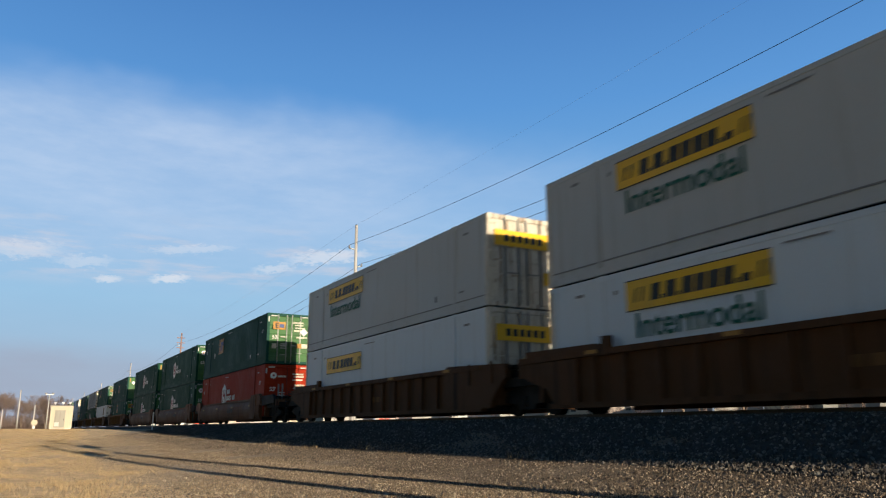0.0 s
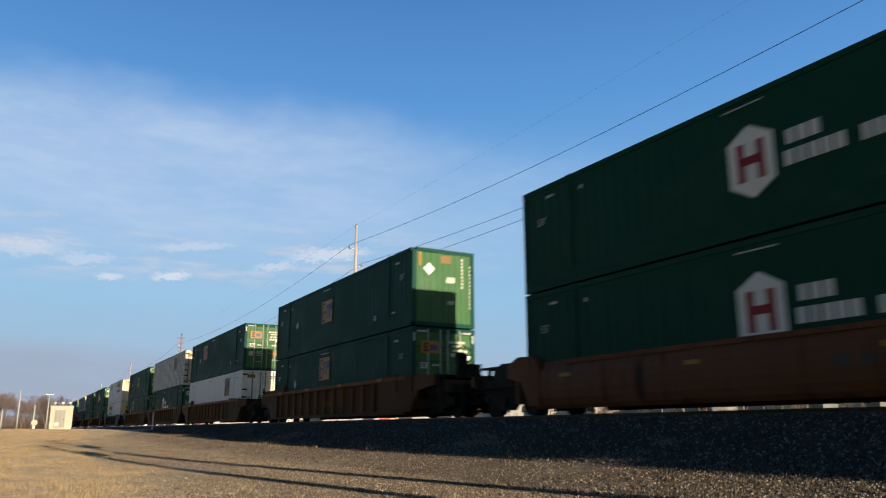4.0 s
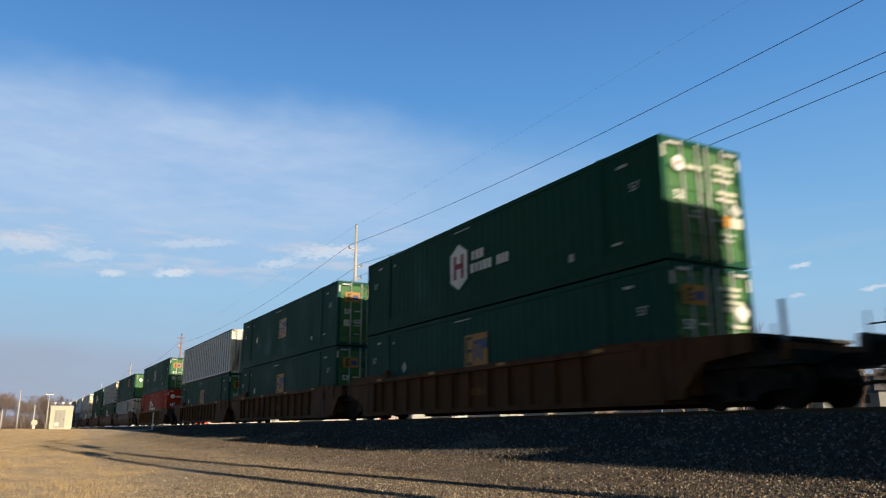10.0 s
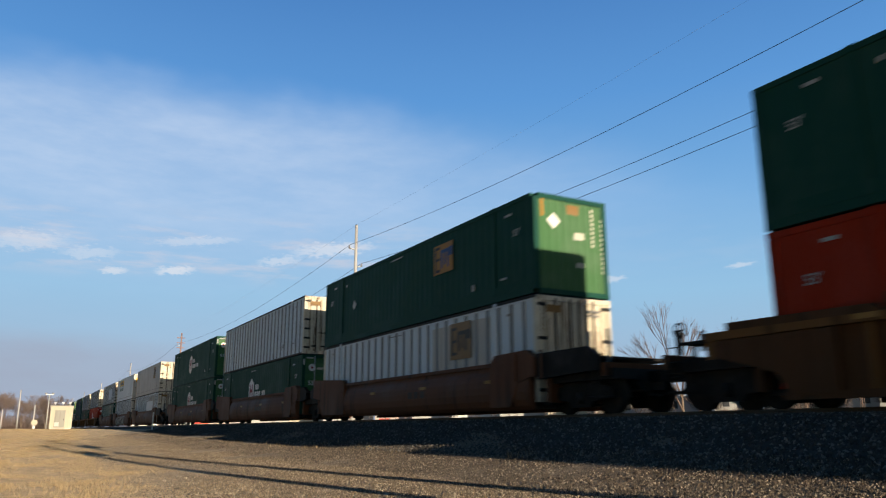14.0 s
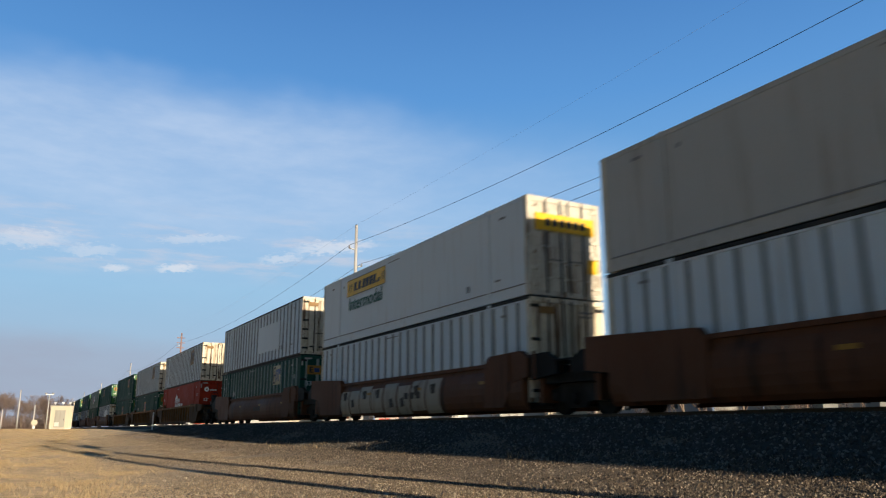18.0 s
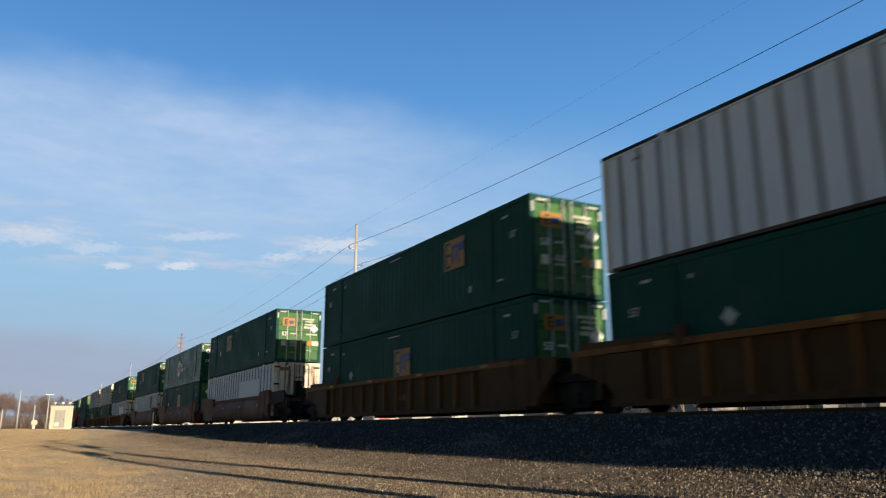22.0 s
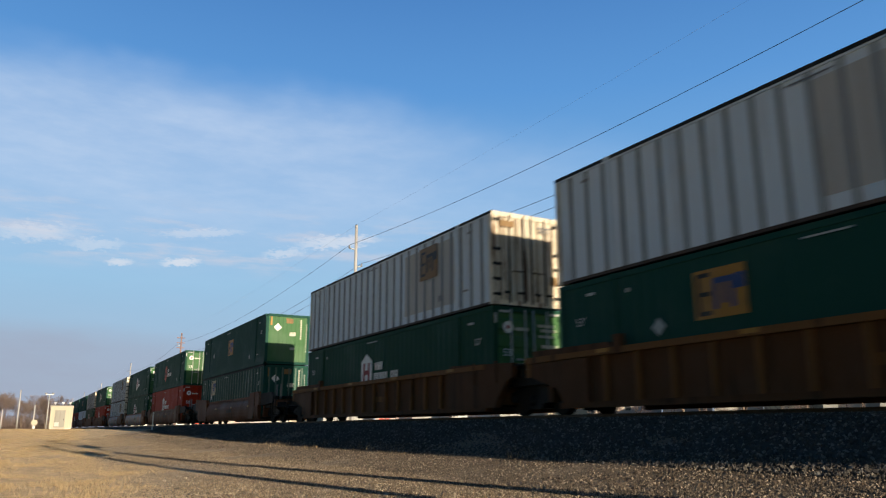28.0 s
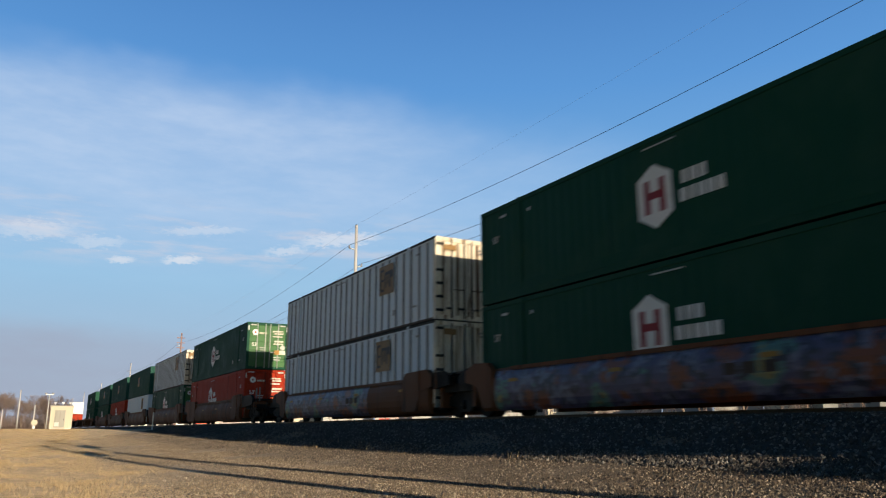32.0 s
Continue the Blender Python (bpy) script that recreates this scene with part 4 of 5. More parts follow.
    for e, cap, pit in ((-1, cap_front, pitch_f), (1, cap_rear, pitch_r)):
        y0, y1 = sorted((e * (h + 0.02), e * (h + 0.18)))
        part("bulkhead", bx(-1.33, 1.33, y0, y1, 0.3, 1.30), mat, u, key=f"bulk{e}{mat.name}")
        y0, y1 = sorted((e * (h + 0.18), e * pit))
        part("end_platform", bx(-1.25, 1.25, y0, y1, 0.78, 1.03), STEEL, u, key=f"plat{e}{pit:.2f}")
        part("centre_sill", bx(-0.4, 0.4, y0, y1, 0.55, 0.78), STEEL, u, key=f"csill{e}{pit:.2f}")
        # thin grating walkway on short legs above the platform
        wy0, wy1 = sorted((e * (h + 0.18), e * (pit - 0.65 if cap else pit - 0.1)))
        part("walkway", bx(-1.42, 1.42, wy0, wy1, 1.31, 1.37), STEEL, u, "black grating walkway", key=f"walk{e}{pit:.2f}{bool(cap)}")
        for yy in () if far else (wy0 + 0.15, wy1 - 0.15):
            part("walkway_leg", bx(-0.04, 0.04, -0.04, 0.04, 1.03, 1.31), STEEL, u, at=(-1.2, yy, 0), key="wleg")
        if cap:
            ec = e * (pit - 0.15)
            part("end_beam", bx(-1.4, 1.4, *sorted((ec - 0.07, ec + 0.07)), 0.85, 1.16), mat, u, key=f"beam{e}{mat.name}")
            part("coupler", bx(-0.14, 0.14, *sorted((ec, e * (pit + 0.72))), 0.74, 0.98), STEEL, u, key=f"cpl{e}")
            hose = B()
            pts = [(-0.5, ec, 0.8), (-0.5, ec + e * 0.25, 0.6), (-0.45, ec + e * 0.5, 0.42), (-0.35, ec + e * 0.72, 0.38)]
            for p0, p1 in zip(pts, pts[1:]):
                rod(hose, p0, p1, 0.03, 6)
            part("brake_hose", hose, SEAL, u, key=f"hose{e}")
            for sx in (-1, 1):
                part("grab_iron", rod(B(), (sx * 1.36, ec + e * 0.09, 0.45), (sx * 1.36, ec + e * 0.09, 1.1), 0.02, 6), STEEL, u, key=f"gi{e}{sx}")
            lad = B()
            for yy in (-0.2, 0.2):
                rod(lad, (-1.43, ec - e * 0.35 + yy, 0.3), (-1.43, ec - e * 0.35 + yy, 1.5), 0.018, 5)
            for i in range(4):
                rod(lad, (-1.43, ec - e * 0.35 - 0.2, 0.38 + i * 0.3), (-1.43, ec - e * 0.35 + 0.2, 0.38 + i * 0.3), 0.014, 5)
            part("ladder", lad, STEEL, u, key=f"lad{e}")
            part("step", bx(-1.42, -1.02, *sorted((ec, ec - e * 0.3)), 0.35, 0.39), STEEL, u, key=f"stp{e}")
            fit = cap.split("/")[0 if e < 0 else 1]
            if fit == "posts":
                for sx, dy in ((-1.0, 0.25), (-1.0, 0.95)):
                    part("guide_post", bx(-0.03, 0.03, -0.035, 0.035, 0, 0.8), STEELGREY, u, "grey steel stanchion", at=(sx, ec - e * dy, 1.2), key="gpost")
            elif fit == "brake" and e > 0:
                bw = part("brake_stand", bx(-0.05, 0.05, -0.05, 0.05, 0, 0.5), STEEL, u, at=(-1.1, ec - e * 0.15, 1.16), key="bstand_small")
                ring = B()
                for i in range(10):
                    a0, a1 = 2 * math.pi * i / 10, 2 * math.pi * (i + 1) / 10
                    rod(ring, (0, 0.16 * math.cos(a0), 0.16 * math.sin(a0)), (0, 0.16 * math.cos(a1), 0.16 * math.sin(a1)), 0.02, 5)
                rod(ring, (0, -0.16, 0), (0, 0.16, 0), 0.014, 5)
                rod(ring, (0, 0, -0.16), (0, 0, 0.16), 0.014, 5)
                part("brake_wheel", ring, STEEL, bw, at=(-0.07, -0.1, 0.5), key="bwheel_small")
                part("guide_post", bx(-0.03, 0.03, -0.035, 0.035, 0, 0.42), STEELGREY, u, "grey steel stanchion", at=(-1.0, ec - e * 0.7, 1.2), key="gpost_small")
            elif fit == "brake":
                bw = part("brake_stand", bx(-0.16, 0.16, -0.12, 0.12, 0, 0.8), STEEL, u, at=(-0.75, ec - e * 0.2, 1.25), key="bstand")
                ring = B()
                for i in range(12):
                    a0, a1 = 2 * math.pi * i / 12, 2 * math.pi * (i + 1) / 12
                    rod(ring, (0.28 * math.cos(a0), 0, 0.28 * math.sin(a0)), (0.28 * math.cos(a1), 0, 0.28 * math.sin(a1)), 0.02, 5)
                for i in range(4):
                    a0 = math.pi * i / 2
                    rod(ring, (0, 0, 0), (0.28 * math.cos(a0), 0, 0.28 * math.sin(a0)), 0.015, 5)
                part("brake_wheel", ring, STEEL, bw, at=(0, -0.17, 0.72), key="bwheel")
                part("brake_housing", bx(-0.3, 0.3, -0.2, 0.2, 0, 0.45), STEEL, u, at=(-0.2, ec - e * 0.6, 1.28), key="bbox")
    return u


# each pack: style, colours, end fittings, then its wells: place along the train and what stands in each
# (kind, facing, mark place) for the upper and the lower box; facing d: doors forwards, n: doors to the rear
PACKS = [
    ("ribbed", BROWN, BROWN, "brake", [(-357.5, ("e", "d", 0), ("e", "d", 0)), (-334.0, ("k", "d", 3.4), ("j", "d", 3.4)), (-314.55, ("k", "d", 3.4), ("j", "d", 3.3)), (-295.25, ("k", "d", 3.4), ("j", "d", 3.4))]),
    ("smooth", UMBER, UMBER, "posts", [(-271.88, ("e", "d", 2.9), ("r", "d", 1.2)), (-252.6, ("g", "d", 1.2), ("g", "d", 1.2)), (-233.47, ("g", "n", 0.5), ("g", "d", 0.6))]),
    ("ribbed", BROWN, TAN, "brake/brake", [(-210.2, ("e", "n", 0.5), ("e", "d", 0.6))]),
    ("ribbed", BROWN, TAN, "plain/plain", [(-186.97, ("e", "d", 3.0), ("p", "d", -4.4)), (-167.61, ("w", "d", -4.1), ("g", "d", 0.9)), (-148.32, ("e", "d", -0.1), ("e", "d", 2.8))]),
    ("ribbed", DARK, DARK, "brake", [(-125.04, ("j", "n", -3.7), ("j", "d", 3.4))]),
    ("ribbed", BROWN, BROWN, "posts", [(-101.88, ("g", "d", 0.8), ("e", "d", -0.2)), (-82.21, ("e", "d", -0.2), ("e", "d", -0.2)), (-62.94, ("w", "n", None), ("e", "d", -0.2))]),
    ("ribbed", BROWN, TAN, "posts/brake", [(-39.68, ("e", "d", -0.1), ("r", "d", 1.2))]),
    ("smooth", OXIDE, OXIDE, "posts", [(-16.05, ("e", "n", -3.0), ("w", "d", -4.1)), (3.29, ("w", "d", None), ("g", "d", 0.9)), (22.42, ("g", "d", 0.6), ("g", "d", 0.3))]),
    ("smooth", OXIDE, OXIDE, "posts", [(46.24, ("s", "d", -4.6), ("w", "d", "blank-3.0")), (65.67, ("j", "d", 3.3), ("w", "d", None)), (84.98, ("w", "d", "blank-2.4"), ("n", "d", -4.3))]),
    ("ribbed", OCHRE, TAN, "brake", [(108.39, ("w", "d", -4.3), ("r", "d", 1.2)), (128.02, ("w", "d", -4.3), ("e", "d", -0.1)), (147.36, ("e", "d", -3.9), ("e", "d", -0.1))]),
    ("smooth", OXIDE, OXIDE, "brake", [(171.23, ("e", "d", 2.4), ("w", "d", "blank-3.3")), (190.57, ("b", "d", 0.7), ("e", "n", -0.2)), (210.15, ("e", "d", 2.7), ("w", "d", -4.3))]),
    ("ribbed", BROWN, TAN, "brake", [(234.09, ("e", "d", 0.3), ("w", "d", "blank-3.3")), (253.55, ("w", "d", -2.7), ("e", "d", 3.0)), (273.0, ("w", "d", -4.1), ("g", "d", 1.1))]),
    ("smooth", OXIDE, OXIDE, "posts", [(296.87, ("e", "n", -0.1), ("m", "n", 4.2))]),
    ("smooth", UMBER, UMBER, "posts", [(320.67, ("g", "d", 0.9), ("r", "d", 1.0)), (340.13, ("g", "d", 0.8), ("g", "d", 1.2)), (359.38, ("w", "d", -4.2), ("w", "d", -4.0))]),
    ("smooth", OXIDE, OXIDE, "posts", [(383.75, ("g", "d", 0.9), ("r", "d", 1.0)), (403.2, ("w", "d", -4.2), ("g", "d", 0.9)), (422.6, ("e", "d", 0), ("w", "d", -4.2)), (442.0, ("e", "d", 0), ("r", "d", 1)), (461.4, ("e", "d", 0), ("g", "d", 1))]),
    ("ribbed", BROWN, TAN, "brake", [(485.0, ("g", "d", 1), ("g", "d", 1)), (504.4, None, None), (523.8, None, None)]),
    ("ribbed", BROWN, TAN, "brake", [(547.4, ("w", "d", None), ("r", "d", 1)), (566.8, ("r", "d", 1), ("w", "d", None)), (586.2, ("g", "d", 1), ("g", "d", 1))]),
]
TIMES = (0, 8, 16, 24, 32)
MOVERS = []


def run(t):
    """How far the train has rolled at t seconds, from the places listed above."""
    return 0.10 + 20.354 * (t - 16) + 0.0265 * (t - 16) ** 2 / 2


def plain_container(k, mat):
    """A far-off box: body with corner posts in one piece, roof and two doors."""
    c = new("shipping_container")
    h = LEN / 2
    bm = corrugated(B(), -XS + 0.03, -h + 0.1, h - 0.02, 0.05, HGT - 0.05, 0.6, 0.03, XS)
    for sx in (-1, 1):
        for sy in (-1, 1):
            box(bm, *sorted((sx * (XS - 0.16), sx * (XS + 0.004))), *sorted((sy * (h - 0.16), sy * h)), 0, HGT)
    part("body", bm, mat, c, key=k + "lb")
    part("roof", bx(-XS, XS, -h, h, HGT - 0.05, HGT + 0.003), mat, c, key=k + "lr")
    for sx in (-1, 1):
        part("door", bx(*sorted((sx * 0.012, sx * (XS - 0.165))), -h + 0.02, -h + 0.09, 0.15, HGT - 0.15), mat, c, key=f"{k}ld{sx}")
    return c


FAR = {k: plain_container("f" + k, m) for k, m in (("g", GREEN), ("e", GREEN2), ("r", RED), ("w", WHITE))}


def stain(c, y, z, w, h, flip):
    decal(c, "stained_panel", BEIGE, y, z, w, h, flip, -0.037, "dirty beige stained sheeting")


def load_container(spec, s, z):
    kind, facing, mark = spec
    far = s > 415
    proto, label = (FAR[kind], KINDS[kind][1]) if far else KINDS[kind]
    flip = facing == "n"
    c = copy_thing(proto, pose(TRACK_X, s, z, 0, 0, 180 if flip else 0))
    tagged(c, label, "shipping container", "containers on the train")
    MOVERS.append((c, s, z, 180 if flip else 0))
    light = kind in "wsjkp"
    upper = z > RAIL_Z + 2
    if not far:
        marks_common(c, flip, MARKGREY if light else DIMWHITE, not light)
        (nose_marks if flip else door_marks)(c, kind)
    if s == -125.04 and upper:
        decal(c, "blue_plate", BLUE, 4.9, 2.2, 1.6, 0.62, flip, label="blue plate with white letters")
        bars(c, "name_lettering", LOGOWHITE, [(0.4, 0, 0.07, 0.3), (0.3, -0.12, 0.2, 0.06), (0.05, 0, 0.08, 0.3), (-0.15, 0, 0.08, 0.3), (-0.4, 0, 0.07, 0.3), (-0.5, 0.1, 0.2, 0.06)], 4.9, 2.2, flip, key="bpl")["kind"] = "stuff"
    if kind == "w" and s in (253.55, 273.0, -16.05, -186.97, 46.24):
        stain(c, -2.6 if s == 253.55 else -4.0, 1.45, 6.6 if s == 253.55 else 3.6, 2.2, flip)
    if kind in "enm" and not far and not (s == 147.36 and upper):
        part("placard", extrude(B(), [(-0.2, 0), (0, -0.2), (0.2, 0), (0, 0.2)], 0, -0.003, 0.003), DIMWHITE, c, "small white diamond placard", at=((1 if flip else -1) * (XS + 0.013), -4.7 if flip else 4.7, 1.45), key="side_diamond")
    if isinstance(mark, str):
        y = float(mark[5:])
        decal(c, "blank_panel", JWHITE, y, 1.35, 4.2, 1.5, flip, label="plain white patch where a sign was painted out")
    elif mark is not None:
        if kind in "enm":
            plate_logo(c, mark, (1.62 if abs(mark) < 0.6 else 1.95) if kind == "e" else 2.1, flip, None if kind == "e" else BEIGEPLATE, tall=1.0)
        elif kind in "wsp":
            plate_logo(c, mark, 2.0, flip, GRIMYAMBER, ink=LOGODARK)
        elif kind in "jk":
            yellow_logo(c, mark, 1.66 if s == -295.25 and not upper else 1.88, flip, not (s == -295.25 and not upper))
        else:
            odd = s == 320.67 and kind == "g"
            hex_logo(c, mark, 1.45, flip, LOGODARK if odd else None, LOGOORANGE if odd else None, long=s < 330)


def graffiti_material():
    m, nt, bs = mat_base("sprayed_graffiti_paint")
    big = noise_of(nt, 0.9, (1, 1, 1.4), 3, shift=False)
    warp = noise_of(nt, 2.4, (1, 1, 1), 4, shift=False)
    small = noise_of(nt, 5.0, (1, 1, 1), 2, shift=False)
    col = mixc(nt, ramp(nt, big, 0.42, 0.47), (0.17, 0.045, 0.016), (0.062, 0.058, 0.12))
    col = mixc(nt, ramp(nt, warp, 0.54, 0.57), col, (0.14, 0.14, 0.20))
    col = mixc(nt, ramp(nt, big, 0.58, 0.61), col, (0.07, 0.16, 0.14))
    col = mixc(nt, ramp(nt, big, 0.66, 0.69), col, (0.24, 0.20, 0.06))
    col = mixc(nt, ramp(nt, small, 0.54, 0.58), col, (0.03, 0.025, 0.04))
    nt.links.new(col, bs.inputs["Base Color"])
    bs.inputs["Roughness"].default_value = 0.5
    return m


GRAFFITI = graffiti_material()
PALETAG = paint("pale_sprayed_letters", (0.36, 0.31, 0.245), (0.15, 0.10, 0.07), 0.7, 0.6)


def spray(unit, mat, y0, y1, label):
    """Paint sprayed on a smooth sill, following its bulge."""
    pts = [(-x - 0.005, z) for x, z in SILL_ARC] + [(-x - 0.001, z) for x, z in SILL_ARC[::-1]]
    part("graffiti", extrude(B(), pts, 1, y0, y1), mat, unit, label)


def spray_letters(unit, y0, n, label):
    """A row of pale block shapes sprayed on a smooth sill, with dark notches, too worn to read."""
    rng = random.Random(int(y0 * 10) + n)
    y = y0
    for i in range(n):
        w = rng.uniform(0.75, 1.05)
        arc = SILL_ARC[rng.randint(0, 1):8 - rng.randint(0, 1)]
        part("graffiti", extrude(B(), [(-x - 0.005, z) for x, z in arc] + [(-x - 0.001, z) for x, z in arc[::-1]], 1, y, y + w), PALETAG, unit, label)
        c, z = y + w * rng.uniform(0.3, 0.7), rng.choice((0.42, 0.50, 0.78))
        notch = extrude(B(), [(c - 0.16, z), (c + 0.10, z - 0.03), (c + 0.17, z + 0.26), (c - 0.08, z + 0.30)], 0, -1.516, -1.46)
        part("graffiti", notch, DARK, unit, "dark notch in the sprayed letters")
        y += w + rng.uniform(0.08, 0.16)


def build_train():
    for style, mat, trim, cap, wells in PACKS:
        mid = sum(w[0] for w in wells) / len(wells)
        n = len(wells)
        car = thing("well_car", ("brown ribbed" if style == "ribbed" else "rusty red-brown smooth-sided") + " double-stack railway well car with black trucks", "railway car", "cars of the train", pose(TRACK_X, mid, RAIL_Z))
        MOVERS.append((car, mid, RAIL_Z, 0))
        for i, (s, up, low) in enumerate(wells):
            first, last = i == 0, i == n - 1
            pf = 11.0 if first else (s - wells[i - 1][0]) / 2
            pr = 11.0 if last else (wells[i + 1][0] - s) / 2
            unit = well_unit(car, s - mid, style, mat, trim, (cap if "/" in cap else cap + "/plain") if first else "", (cap if "/" in cap else cap + "/plain") if last else "", pf, pr, s > 415)
            if s in (340.13, 359.38):
                spray(unit, GRAFFITI, -5.9 if s == 340.13 else -3.0, 7.2, "violet, teal and orange graffiti")
            elif s == 65.67:
                spray_letters(unit, -3.4, 8, "pale sprayed block letters")
            if style == "smooth":
                bars(unit, "name_lettering", DARK, [(0.0, 0, 0.3, 0.22), (-0.45, 0, 0.3, 0.22), (-0.9, 0, 0.3, 0.22)], -1.0, 0.75, False, 0.205, "ttx")["kind"] = "stuff"
            else:
                bars(unit, "name_lettering", TAN, [(0.0, 0, 0.28, 0.2), (-0.4, 0, 0.28, 0.2), (-0.8, 0, 0.28, 0.2)], -0.1, 0.72, False, 0.098, "ttr")["kind"] = "stuff"
            if first:
                truck(car, s - mid - 9.55)
            truck(car, s - mid + (9.55 if last else pr))
            if low:
                load_container(low, s, RAIL_Z + 0.335)
            if up:
                load_container(up, s, RAIL_Z + 0.335 + HGT + 0.055)
    for proto in [k[0] for k in KINDS.values()] + list(FAR.values()):
        for o in (*proto.children_recursive, proto):
            bpy.data.objects.remove(o)


build_train()


# ---- pole line ----
def utility_pole(x, y, z, top, lean=0):
    p = thing("utility_pole", "weathered wooden utility pole with side-mounted insulators", "utility pole", "poles along the railway", pose(x, y, z))
    part("pole", rod(B(), (0, 0, -0.3), (0, 0, top), 0.16, 10, 0.10), REDPOLE if y == 115 else WOOD, p, key=f"pole{top:.1f}{y == 115}")
    if y == 115:
        for i in range(3):
            part("crossarm", bx(-0.62, 0.5, -0.06, 0.06, top - 0.75 - i * 0.72, top - 0.64 - i * 0.72), REDPOLE, p, key=f"xarm{top:.1f}{i}")
    for dx, h in ((-0.5, top - 1.77), (0.45, top - 3.02), (0.45, top - 3.87), (0, top - 0.22)):
        br = part("bracket", rod(B(), (0, 0, h - 0.1), (dx, 0, h), 0.045, 6), GALV, p, key=f"br{dx}{h:.1f}")
        part("insulator", rod(B(), (dx, 0, h - 0.02), (dx, 0, h + 0.22), 0.08, 8, 0.05), CERAMIC, br, key=f"in{dx}{h:.1f}")
    return p


POLES = [(20, -12, 15.05), (20, 48.9, 15.05), (20, 115, 14.4), (20, 171, 14.2), (20, 232, 13.2), (20, 292, 13.2), (20, 352, 13.2)]
for x, y, top in POLES:
    utility_pole(x, y, 0.25, top)


def cable(a, b, sag, r, mat):
    cu = bpy.data.curves.new("cable", "CURVE")
    cu.dimensions, cu.bevel_depth, cu.bevel_resolution = "3D", r, 1
    sp = cu.splines.new("POLY")
    n = 24
    sp.points.add(n)
    for i in range(n + 1):
        t = i / n
        p = Vector(a).lerp(Vector(b), t)
        sp.points[i].co = (p.x, p.y, p.z - 4 * sag * t * (1 - t), 1)
    cu.materials.append(mat)
    return tagged(new("power_cable", cu), "dark power cable strung between wooden poles", "cable", "cables between the poles")


for i in range(len(POLES) - 1):
    (xa, ya, ta), (xb, yb, tb) = POLES[i], POLES[i + 1]
    for dx, dz, sag, r in ((-0.5, -1.55, 1.15, 0.011), (0.45, -2.8, 1.2, 0.011), (0.45, -3.65, 0.9, 0.011), (0, 0.0, 0.3, 0.003)):
        cable((xa + dx, ya, 0.25 + ta + dz), (xb + dx, yb, 0.25 + tb + dz), sag, r, PALEWIRE if r < 0.005 else WIRE)

# ---- signal hut ----
hut = thing("signal_hut", "cream metal signal hut with a grey door, on the dry grass", "hut", m=pose(5.1, 110, 0.98, 0, 0, 0))
part("wall", bx(-1.28, 1.28, -1.0, 1.0, 0.12, 2.72), SHED, hut)
part("roof", extrude(B(), [(-1.05, 2.72), (1.05, 2.72), (1.05, 2.86), (0, 2.98), (-1.05, 2.86)], 0, -1.33, 1.33), SHED, hut)
part("base", bx(-1.2, 1.2, -0.9, 0.9, -0.2, 0.12), GALV, hut)
door = part("door", bx(-0.78, 0.42, -1.05, -1.0, 0.22, 2.35), HUTDOOR, hut, "grey metal door")
part("handle", bx(0.25, 0.3, -1.09, -1.05, 1.1, 1.3), STEEL, door)
part("notice", bx(-0.72, -0.22, -1.075, -1.05, 0.35, 0.85), DIMWHITE, hut)
for xx in (-1.2, 0.78, 1.2):
    part("wall_seam", bx(xx - 0.025, xx + 0.025, -1.02, -1.0, 0.12, 2.72), SHED, hut)
for x in (-0.8, 0.1, 0.9):
    part("antenna", rod(B(), (x, 0, 2.9), (x, 0, 3.3), 0.05, 6), GALV, hut)
    part("antenna_head", bx(x - 0.14, x + 0.14, -0.08, 0.08, 3.22, 3.36), LOGOWHITE, hut)


# ---- poles behind the viewer, whose shadows lie across the ground ----
def roadside_pole(x, y, top):
    p = thing("roadside_pole", "tall wooden pole with crossarms beside the track", "utility pole", "roadside poles", pose(x, y, ground_z(x, y)))
    part("pole", rod(B(), (0, 0, -0.3), (0, 0, top), 0.16, 10, 0.12), WOOD, p)
    for h, w in ((top - 0.4, 1.3), (top - 1.3, 1.1)):
        part("crossarm", bx(-w, w, -0.06, 0.06, h - 0.06, h + 0.06), WOOD, p)
    part("transformer", rod(B(), (0.42, 0.1, top - 3.0), (0.42, 0.1, top - 2.0), 0.27, 12), GALV, p)


roadside_pole(7.16, 2.6, 10.9)
roadside_pole(5.83, 2.0, 9.3)


# ---- bare trees ----
def bare_tree(seed, height, spread, depth):
    rnd = random.Random(seed)
    trunk, limbs = B(), B()

    def grow(bm, a, d, length, r, level):
        b = a + d * length
        rod(bm, a, b, r, 6 if level < 2 else 3, r * 0.7)
        if level >= depth:
            return
        n = 2 if level < 2 else 3
        for i in range(n + (1 if rnd.random() < 0.5 else 0)):
            side = Vector((rnd.uniform(-1, 1), rnd.uniform(-1, 1), rnd.uniform(-0.15, 0.6))) * spread
            nd = (d + side).normalized()
            grow(limbs, a.lerp(b, rnd.uniform(0.5, 1.0)), nd, length * rnd.uniform(0.6, 0.85), max(0.008, r * 0.6), level + 1)

    grow(trunk, Vector((0, 0, -0.2)), Vector((0.03, 0.02, 1)).normalized(), height * 0.29, height * 0.0095, 0)
    return trunk, limbs


def plant_tree(seed, height, spread, depth, x, y, label, group, twig=None):
    t = thing("bare_tree", label, "tree", group, pose(x, y, ground_z(x, y)))
    a, b = bare_tree(seed, height, spread, depth)
    part("trunk", a, BARK, t)
    part("crown", b, twig or TWIGS, t)
    return t


def polar(az, d):
    return d * math.sin(radians(az)), d * math.cos(radians(az))


